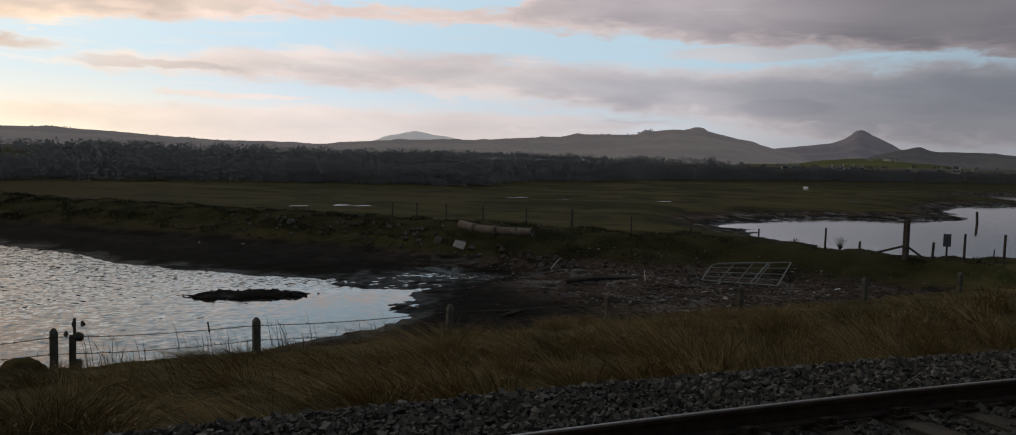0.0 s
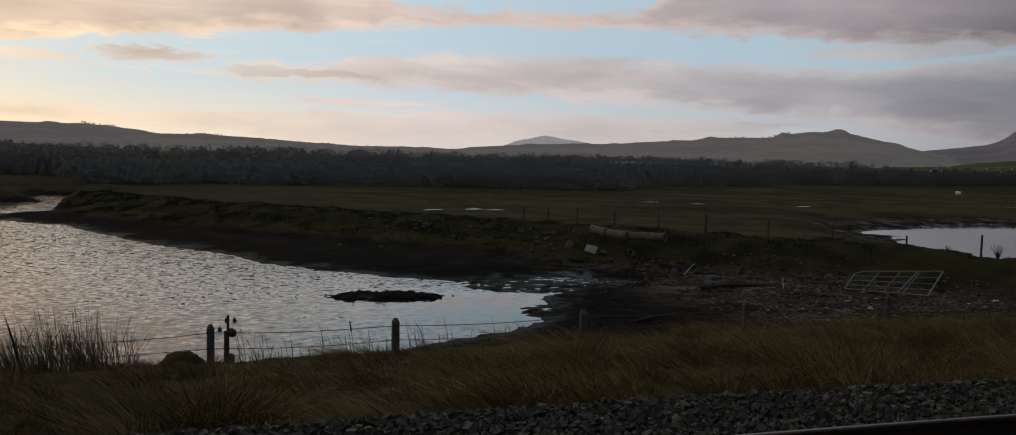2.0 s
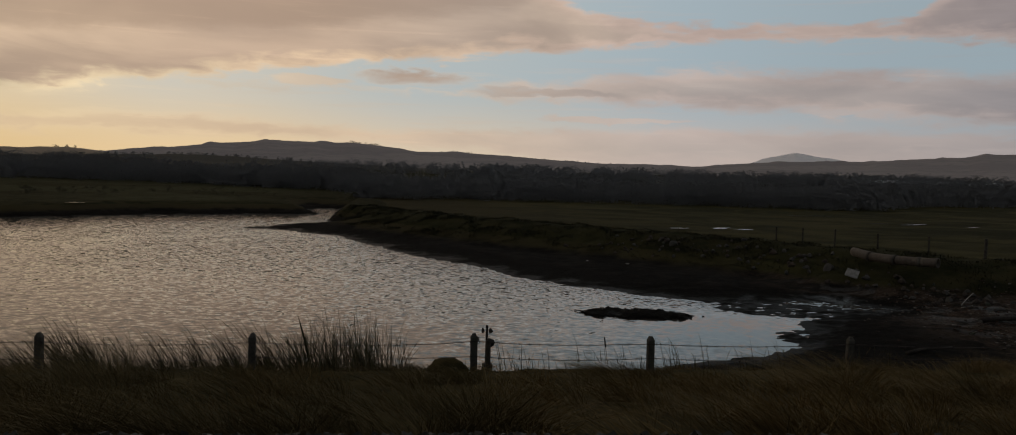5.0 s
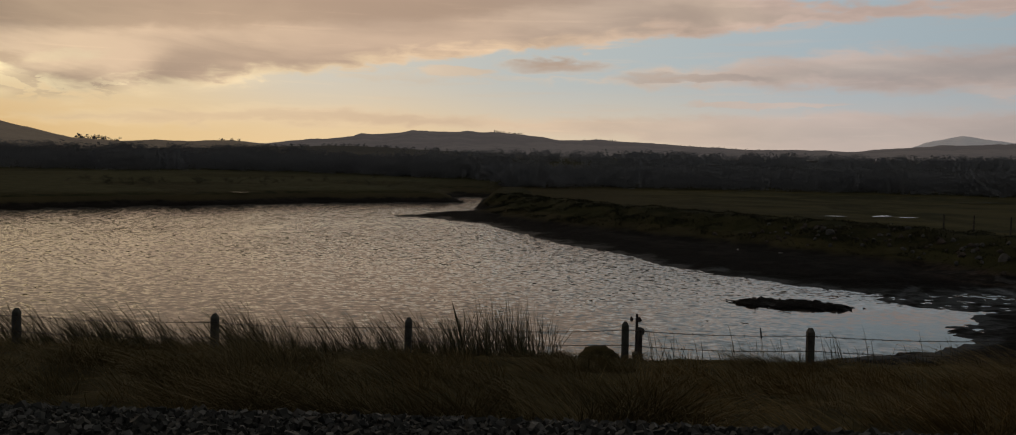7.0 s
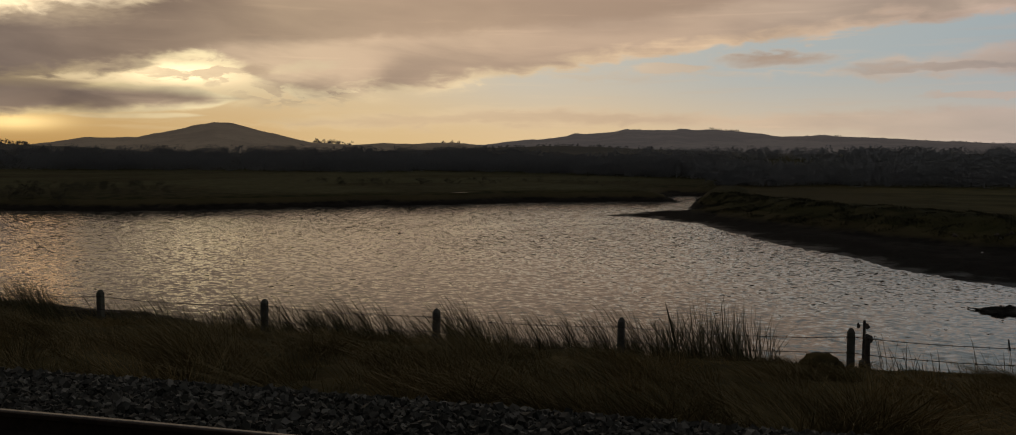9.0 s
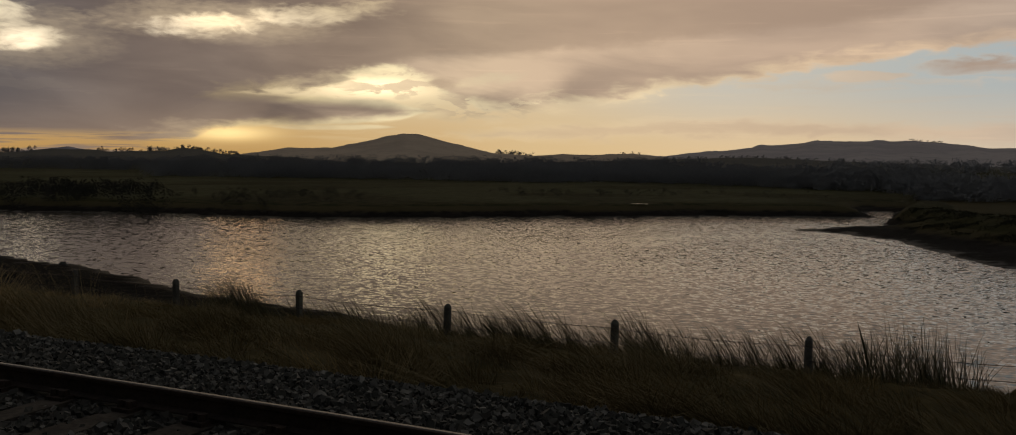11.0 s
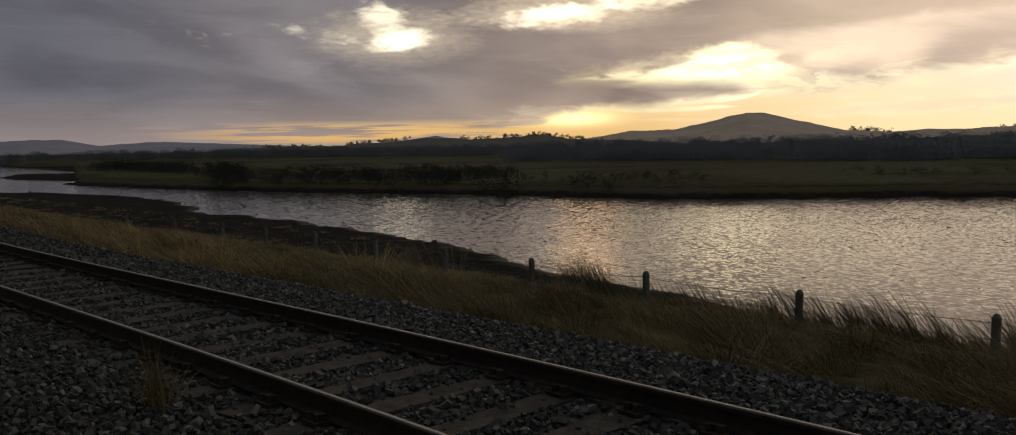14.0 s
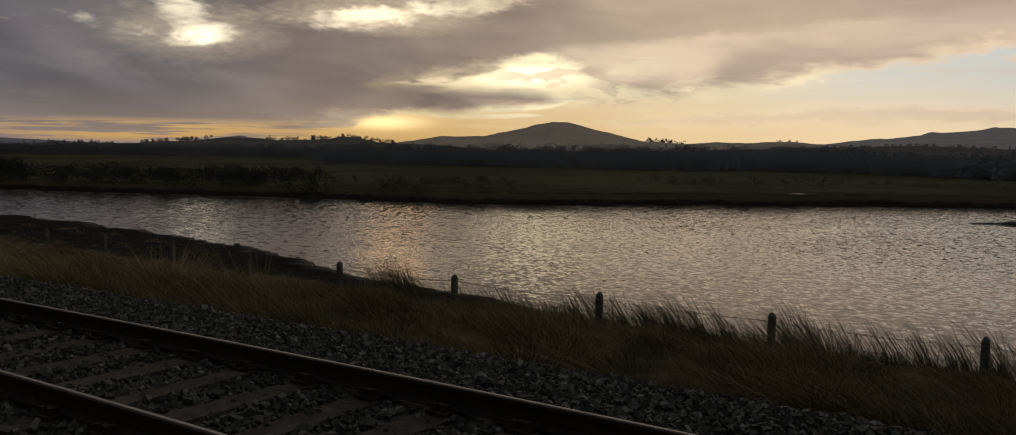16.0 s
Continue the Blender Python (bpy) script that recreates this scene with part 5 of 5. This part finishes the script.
ROCK = [rough_stuff("limestone", (0.045, 0.041, 0.036), (0.10, 0.092, 0.082), 3.0, 0.92, relief=0.02, stain=(0.06, 0.065, 0.045)),
        rough_stuff("brown_stone", (0.035, 0.028, 0.023), (0.08, 0.062, 0.05), 3.0, 0.92, relief=0.02)]


def rock_mesh(seed):
    rng = random.Random(seed)
    bm = bmesh.new()
    lump(bm, (0, 0, 0), 1.0, seed * 1.7, 0.62, 2)
    for k in range(11):
        n = Vector((rng.uniform(-1, 1), rng.uniform(-1, 1), rng.uniform(-0.4, 1))).normalized()
        d = rng.uniform(0.32, 0.66)
        for v in bm.verts:
            over = v.co.dot(n) - d
            if over > 0:
                v.co -= n * over
    me = bpy.data.meshes.new("rock")
    bm.to_mesh(me)
    bm.free()
    me.materials.append(ROCK[seed % 2])
    return me


ROCKS = [rock_mesh(k) for k in range(8)]
rk = random.Random(12)


def rock(x, y, r, label, group="", sink=0.2):
    ob = new("rock", ROCKS[rk.randrange(8)])
    ob.matrix_basis = pose(x, y, ground_z(x, y) + r * (0.5 - sink), rk.uniform(-25, 25), rk.uniform(-25, 25), rk.uniform(0, 360)) @ Matrix.Diagonal((r, r * rk.uniform(0.6, 1), r * rk.uniform(0.6, 1), 1))
    tagged(ob, label, "rock", group)


# rubble down the stony face of the dike, and over the muddy corner
FACE = [(10.5, 44.0), (13.5, 41.0), (16.3, 36.8), (17.4, 32.6), (19.0, 29.0), (21.5, 26.4), (24.0, 24.8)]
for k in range(210):
    i = rk.randrange(len(FACE) - 1)
    t = rk.random()
    x = FACE[i][0] + t * (FACE[i + 1][0] - FACE[i][0]) + rk.gauss(0, 0.7)
    y = FACE[i][1] + t * (FACE[i + 1][1] - FACE[i][1]) + rk.gauss(0, 0.7)
    rock(x, y, rk.uniform(0.07, 0.2) * (1.6 if rk.random() < 0.12 else 1), "rough grey stone tumbled on the dike face", "rubble on the dike")
for k in range(5):
    t = rk.uniform(-1.0, 1.0)
    rock(7.4 + t, 27.0 - 0.25 * t + rk.uniform(-0.2, 0.2), rk.uniform(0.04, 0.08), "dark weedy stone on the mud island", "stones on the island")
for k in range(70):
    x, y = rk.uniform(15, 25), rk.uniform(17.2, 25)
    rock(x, y, rk.uniform(0.05, 0.13), "small stone lying on the mud", "stones on the mud")
for x, y, r in ((-7.0, 54.3, 0.30), (-8.9, 58.0, 0.36), (-8.4, 57.7, 0.24), (-5.3, 54.6, 0.12), (-112, 28.4, 0.5), (-32.3, 24.4, 0.2), (-31.8, 24.2, 0.14)):
    rock(x, y, r, "dark rock at the water's edge", "rocks by the water", 0.15)
# stone lumps standing in for small dark shapes on the water
for x, y, r in ((2.42, 24.0, 0.08), (2.62, 23.9, 0.10), (2.15, 22.7, 0.10)):
    ob = new("rock", ROCKS[1])
    ob.matrix_basis = pose(x, y, WATER + 0.02, 0, 0, x * 90) @ Matrix.Diagonal((r, r, r * 1.3, 1))
    tagged(ob, "small dark lump showing above the shallow water", "rock", "rocks by the water")
# turf mound beside the fence
bm = bmesh.new()
lump(bm, (0, 0, 0), 0.34, 5.0, 0.5, 3)
mound = part("earth_mound", bm, GROUND, None, smooth=True)
mound.location = (0.95, 15.75, ground_z(0.95, 15.75) + 0.06)
tagged(mound, "low mound of dark turf beside the fence post", "mound")


def rubble_field():
    """Broken brick, shell and stone chips strewn on the muddy corner."""
    rng = np.random.RandomState(77)
    n = 5200
    x = np.where(rng.uniform(size=n) < 0.65, rng.normal(21, 2.6, n), rng.uniform(15.5, 27, n))
    y = np.where(rng.uniform(size=n) < 0.65, rng.normal(20.2, 2.6, n), rng.uniform(17, 30, n))
    z = height(x, y)
    keep = (z > -4.27) & (z < -3.45) & (y > 16.6)
    x, y, z = x[keep], y[keep], z[keep]
    n = len(x)
    s = rng.uniform(0.008, 0.04, n) * np.where(rng.uniform(size=n) < 0.06, 1.6, 1.0)
    corner = np.array([(a, b, c) for a in (-1, 1) for b in (-1, 1) for c in (-1, 1)], float)
    v = corner[None] * rng.uniform(0.5, 1.1, (n, 8, 3)) * np.array([1.5, 0.9, 0.5]) * s[:, None, None]
    t = rng.uniform(0, math.tau, n)
    c, d = np.cos(t)[:, None], np.sin(t)[:, None]
    v = np.stack([v[..., 0] * c - v[..., 1] * d, v[..., 0] * d + v[..., 1] * c, v[..., 2]], -1) + np.stack([x, y, z + 0.3 * s], -1)[:, None]
    f = np.array([(0, 1, 3, 2), (4, 6, 7, 5), (0, 4, 5, 1), (2, 3, 7, 6), (0, 2, 6, 4), (1, 5, 7, 3)])
    loops = (f[None] + 8 * np.arange(n)[:, None, None]).ravel()
    ob = new("rubble", fast_mesh("rubble", v.reshape(-1, 3), loops, np.full(6 * n, 4), CHIPS))
    tagged(ob, "broken brick, shell and stone strewn over the mud", "rubble", kind="stuff")


CHIPS = per_island("mixed_rubble", [(0.07, 0.045, 0.033), (0.12, 0.064, 0.044), (0.05, 0.037, 0.029), (0.14, 0.11, 0.088), (0.06, 0.045, 0.034), (0.30, 0.27, 0.24), (0.085, 0.051, 0.037)], 0.9, 0.2, 9.0)
rubble_field()

PLASTIC = rough_stuff("white_plastic", (0.36, 0.36, 0.35), (0.55, 0.55, 0.53), 6.0, 0.5, relief=0.004, stain=(0.32, 0.30, 0.26))


def litter(x, y, size, seed):
    rng = random.Random(seed)
    bm = bmesh.new()
    bmesh.ops.create_grid(bm, x_segments=5, y_segments=4, size=1.0)
    for v in bm.verts:
        v.co = Vector((v.co.x * size, v.co.y * size * 0.6, 0.35 * size * (1 + noise.noise(v.co * 1.7 + Vector((seed, 0, 0)))) + rng.uniform(0, 0.1) * size))
    r = bmesh.ops.solidify(bm, geom=bm.faces[:], thickness=0.01)
    ob = part("litter", bm, PLASTIC, None)
    ob.matrix_basis = pose(x, y, ground_z(x, y), rng.uniform(-10, 10), rng.uniform(-10, 10), rng.uniform(0, 360))
    tagged(ob, "crumpled scrap of pale plastic washed up on the mud", "litter", "litter on the mud")


for i, (x, y, s) in enumerate([(21.8, 22.2, 0.13), (19.6, 19.6, 0.14), (19.9, 19.9, 0.10), (21.3, 21.1, 0.09), (24.8, 19.8, 0.16), (24.3, 19.9, 0.09), (23.5, 19.6, 0.10), (23.1, 20.0, 0.08), (20.9, 20.1, 0.08), (17.0, 18.4, 0.10), (16.4, 17.8, 0.09),
                               (18.1, 19.6, 0.07), (19.0, 24.6, 0.07), (20.6, 25.2, 0.10), (22.3, 21.6, 0.08), (18.6, 18.5, 0.06), (10.4, 39.2, 0.14), (25.6, 19.5, 0.12), (20.0, 20.9, 0.12), (17.6, 20.1, 0.07), (8.9, 40.7, 0.09)]):
    litter(x, y, 0.62 * s, i)

PALE = rough_stuff("pale_board", (0.22, 0.205, 0.185), (0.36, 0.34, 0.31), 5.0, 0.8, relief=0.004)
slab = bmesh.new()
box(slab, 0, 0, 0, 0.46, 0.34, 0.06)
bmesh.ops.bevel(slab, geom=slab.edges[:], offset=0.012, segments=1, affect="EDGES")
ob = part("slab", slab, PALE, None)
ob.matrix_basis = pose(17.2, 32.1, ground_z(17.2, 32.1) + 0.2, 52, 14, -38)
tagged(ob, "broken pale slab tipped on the dike face", "slab")


def log(a, b, r, mat, name, label, category):
    a, b = Vector(a), Vector(b)
    d = b - a
    bm = bmesh.new()
    rings = []
    for k in range(9):
        t = k / 8
        rad = r * (1 - 0.35 * t)
        off = Vector((0.6 * r * math.sin(5 * t), 0.6 * r * math.cos(4 * t), 0))
        rings.append([bm.verts.new(Vector((rad * math.cos(q) * (1 + 0.12 * math.sin(3 * q + k)), rad * math.sin(q), t * d.length)) + off) for q in np.linspace(0, math.tau, 9)[:-1]])
    for p, q in zip(rings, rings[1:]):
        for j in range(8):
            bm.faces.new((p[j], p[(j + 1) % 8], q[(j + 1) % 8], q[j]))
    bm.faces.new(rings[0][::-1])
    bm.faces.new(rings[-1])
    ob = part(name, bm, mat, None, smooth=True)
    ob.matrix_basis = Matrix.Translation(a) @ d.to_track_quat("Z", "X").to_matrix().to_4x4()
    tagged(ob, label, category)


SODDEN = rough_stuff("sodden_timber", (0.02, 0.016, 0.013), (0.05, 0.04, 0.032), 6.0, 0.8, relief=0.01)
DRIFT = rough_stuff("bleached_driftwood", (0.22, 0.20, 0.18), (0.36, 0.34, 0.31), 6.0, 0.9, relief=0.01)


def lay(x0, y0, x1, y1, r, up0, up1, mat, name, label, category):
    log((x0, y0, ground_z(x0, y0) + up0), (x1, y1, ground_z(x1, y1) + up1), r, mat, name, label, category)


lay(16.9, 24.2, 20.4, 24.6, 0.08, 0.03, 0.06, SODDEN, "driftwood_log", "long dark waterlogged log on the mud", "log")
lay(18.5, 27.4, 19.9, 28.8, 0.018, 0.08, 0.25, DRIFT, "branch", "bleached bare branch caught on the dike", "branch")
lay(19.8, 23.6, 20.7, 24.7, 0.02, 0.06, 0.2, DRIFT, "branch", "bleached bare branch caught in the rubble", "branch")
lay(12.0, 19.8, 13.6, 20.4, 0.05, 0.03, 0.05, SODDEN, "branch", "dark sodden branch on the mud", "branch")


def bare_bush(x, y, h, seed):
    rng = random.Random(seed)
    bm = bmesh.new()
    for k in range(26):
        a, tilt = rng.uniform(0, math.tau), rng.uniform(0.1, 0.75)
        p = Vector((0, 0, 0))
        d = Vector((math.cos(a) * tilt, math.sin(a) * tilt, 1)).normalized()
        r = 0.012
        for seg in range(4):
            q = p + d * h * rng.uniform(0.2, 0.32)
            side = d.cross(Vector((0.3, 0.8, 0.1))).normalized()
            up = d.cross(side)
            ring = lambda c, rad: [bm.verts.new(c + side * rad * math.cos(t) + up * rad * math.sin(t)) for t in (0, 2.1, 4.2)]
            A, B = ring(p, r), ring(q, r * 0.7)
            for j in range(3):
                bm.faces.new((A[j], A[(j + 1) % 3], B[(j + 1) % 3], B[j]))
            p, r = q, r * 0.7
            d = (d + Vector((rng.uniform(-0.35, 0.35), rng.uniform(-0.35, 0.35), rng.uniform(-0.1, 0.2)))).normalized()
    ob = part("bush", bm, WOOD, None)
    ob.location = (x, y, ground_z(x, y) - 0.03)
    tagged(ob, "small leafless bush on the crest of the dike", "bush")


bare_bush(29.9, 23.9, 0.55, 1)
bare_bush(31.3, 19.0, 0.3, 2)
bare_bush(30.4, 26.6, 0.3, 3)


# ---------------------------------------------------------------- far away: houses, sheds, bales, skyline trees
from mathutils.bvhtree import BVHTree

LAND = []
for ob in list(scene.objects):
    if ob.get("category") == "hill":
        me = ob.data
        LAND.append(BVHTree.FromPolygons([v.co.copy() for v in me.vertices], [tuple(p.vertices) for p in me.polygons]))


def land_z(x, y):
    z = ground_z(x, y)
    for tree in LAND:
        hit = tree.ray_cast(Vector((x, y, 900)), Vector((0, 0, -1)))
        if hit[0] is not None:
            z = max(z, hit[0].z)
    return z


RENDERED = rough_stuff("white_render", (0.40, 0.39, 0.37), (0.52, 0.51, 0.48), 0.6, 0.9, relief=0.0)
SLATE = rough_stuff("grey_slate", (0.10, 0.10, 0.11), (0.16, 0.16, 0.17), 0.8, 0.8, relief=0.0)
GLASS = rough_stuff("dark_window_glass", (0.02, 0.022, 0.025), (0.03, 0.032, 0.035), 1.0, 0.1, relief=0.0, spec=0.5)


def house(x, y, w, d, h, turn, label):
    root = new("house")
    bm = bmesh.new()
    box(bm, 0, 0, h / 2 - 1.5, w, d, h + 3)
    part("wall", bm, RENDERED, root)
    bm = bmesh.new()
    k = 0.42 * d
    prof = [(-d / 2 - 0.3, h - 0.1), (d / 2 + 0.3, h - 0.1), (0, h + k)]
    A = [bm.verts.new((-w / 2 - 0.3, a, b)) for a, b in prof]
    B = [bm.verts.new((w / 2 + 0.3, a, b)) for a, b in prof]
    bm.faces.new(A)
    bm.faces.new(B[::-1])
    for j in range(3):
        bm.faces.new((A[j], B[j], B[(j + 1) % 3], A[(j + 1) % 3]))
    bmesh.ops.recalc_face_normals(bm, faces=bm.faces)
    roof = part("roof", bm, SLATE, root)
    bm = bmesh.new()
    box(bm, w * 0.38, 0, h + k + 0.3, 0.8, 0.6, 1.6)
    part("chimney", bm, RENDERED, roof)
    for sx in (-0.3, 0.0, 0.3):
        bm = bmesh.new()
        box(bm, sx * w, -d / 2 - 0.02, h * 0.55, 1.1, 0.08, 1.3)
        part("window", bm, GLASS, root)
    root.matrix_basis = pose(x, y, land_z(x, y), 0, 0, turn)
    tagged(root, label, "house", "distant houses")


hr = random.Random(15)
for az, dist, w in ((52.5, 1640, 7), (53.4, 1660, 11), (54.0, 1640, 8), (50.9, 700, 4.5), (51.5, 780, 4), (50.3, 690, 3.5), (52.0, 730, 4), (49.7, 660, 3), (48.3, 640, 4.5), (47.7, 650, 4), (57.1, 660, 4.5), (57.8, 680, 3), (56.2, 720, 3.5), (54.6, 700, 3)):
    a = radians(az)
    house(dist * math.sin(a), dist * math.cos(a), w, w * 0.6, w * 0.38, -az + hr.uniform(-25, 25), "white rendered house with a slate roof")

SHED = rough_stuff("pale_sheeting", (0.36, 0.38, 0.40), (0.50, 0.52, 0.54), 0.5, 0.6, relief=0.0)


def shed(az, dist, w, d, h):
    a = radians(az)
    x, y = dist * math.sin(a), dist * math.cos(a)
    root = new("shed")
    bm = bmesh.new()
    box(bm, 0, 0, h / 2 - 0.5, w, d, h + 1)
    part("wall", bm, SLATE, root)
    bm = bmesh.new()
    A = [bm.verts.new((-w / 2 - 0.1, p, q)) for p, q in ((-d / 2 - 0.1, h), (d / 2 + 0.1, h), (0, h + 0.25 * d))]
    B = [bm.verts.new((w / 2 + 0.1, p, q)) for p, q in ((-d / 2 - 0.1, h), (d / 2 + 0.1, h), (0, h + 0.25 * d))]
    bm.faces.new(A)
    bm.faces.new(B[::-1])
    for j in range(3):
        bm.faces.new((A[j], B[j], B[(j + 1) % 3], A[(j + 1) % 3]))
    bmesh.ops.recalc_face_normals(bm, faces=bm.faces)
    part("roof", bm, SHED, root)
    root.matrix_basis = pose(x, y, land_z(x, y), 0, 0, -az + 8)
    tagged(root, "long low shed with a pale sheeted roof", "shed", "distant sheds")


for az, dist, w in ((29.6, 290, 6), (30.6, 280, 8), (31.9, 300, 5), (33.0, 285, 7), (34.2, 300, 5), (35.4, 310, 6)):
    shed(az, dist, w, 3.2, 2.6)

WRAP = rough_stuff("white_bale_wrap", (0.62, 0.62, 0.62), (0.75, 0.75, 0.74), 2.0, 0.4, relief=0.0)
for x, y, r in ((109.6, 95.2, 0.30), (110.7, 95.9, 0.26)):
    bm = bmesh.new()
    bmesh.ops.create_cone(bm, cap_ends=True, segments=20, radius1=r, radius2=r, depth=1.9 * r)
    bmesh.ops.bevel(bm, geom=[e for e in bm.edges if abs(e.verts[0].co.z - e.verts[1].co.z) < 0.01], offset=0.12 * r, segments=2, affect="EDGES")
    ob = part("bale", bm, WRAP, None, smooth=False)
    ob.matrix_basis = pose(x, y, ground_z(x, y) + r * 0.95, 90, 0, 40)
    tagged(ob, "round bale in white plastic wrap on the marsh", "bale", "wrapped bales")


def skyline(rows, seed):
    rng = np.random.RandomState(seed)
    quads = []
    for a0, a1, dist, h0, h1, n in rows:
        for k in range(n):
            az = radians(rng.uniform(a0, a1))
            d = dist * rng.uniform(0.97, 1.0)
            x, y = d * math.sin(az), d * math.cos(az)
            b = land_z(x, y)
            h = rng.uniform(h0, h1)
            lobes = 5
            c = np.stack([x + rng.normal(0, 0.3 * h, lobes), y + rng.normal(0, 0.3 * h, lobes), b + h * rng.uniform(-0.1, 0.6, lobes)], -1)
            quads.append(leaf_clumps(rng, c, np.full((lobes, 3), 0.26 * h), 26, 0.10 * h, 0.1, 0.5))
    v = np.concatenate(quads)
    ob = new("hill_trees", fast_mesh("hill_trees", v, np.arange(len(v)), np.full(len(v) // 4, 4), LEAF_HAZED))
    tagged(ob, "scattered dark trees along the hill skylines", "trees", kind="stuff")


skyline([(-58, -54, 1500, 5, 9, 26), (-64, -58, 1500, 4, 7, 20), (-51, -43, 1500, 4, 9, 50), (-27.5, -25, 2200, 8, 13, 16), (-19.3, -18, 2200, 6, 9, 5), (-2.6, -0.8, 2690, 5, 9, 16), (3, 6, 2690, 4, 6, 8), (9, 14, 2690, 4, 6, 10),
         (-20, 6, 900, 2.5, 4, 70), (14, 60, 1000, 2.5, 4.5, 120), (36, 40, 2690, 4, 7, 12)], 91)


# ---------------------------------------------------------------- unseen carriage wall, added to block the sky behind the camera
CARRIAGE = rough_stuff("dark_carriage_paint", (0.03, 0.035, 0.04), (0.05, 0.055, 0.06), 2.0, 0.5, relief=0.0, spec=0.4)
bm = bmesh.new()
box(bm, 0, -1.45, 0.85, 120, 0.12, 3.7)
box(bm, 0, -2.8, 2.72, 120, 2.7, 0.08)
cw = part("wall_unseen_carriage", bm, CARRIAGE, None)
tagged(cw, "unseen dark carriage side that blocks the sky behind", "wall", kind="structure")
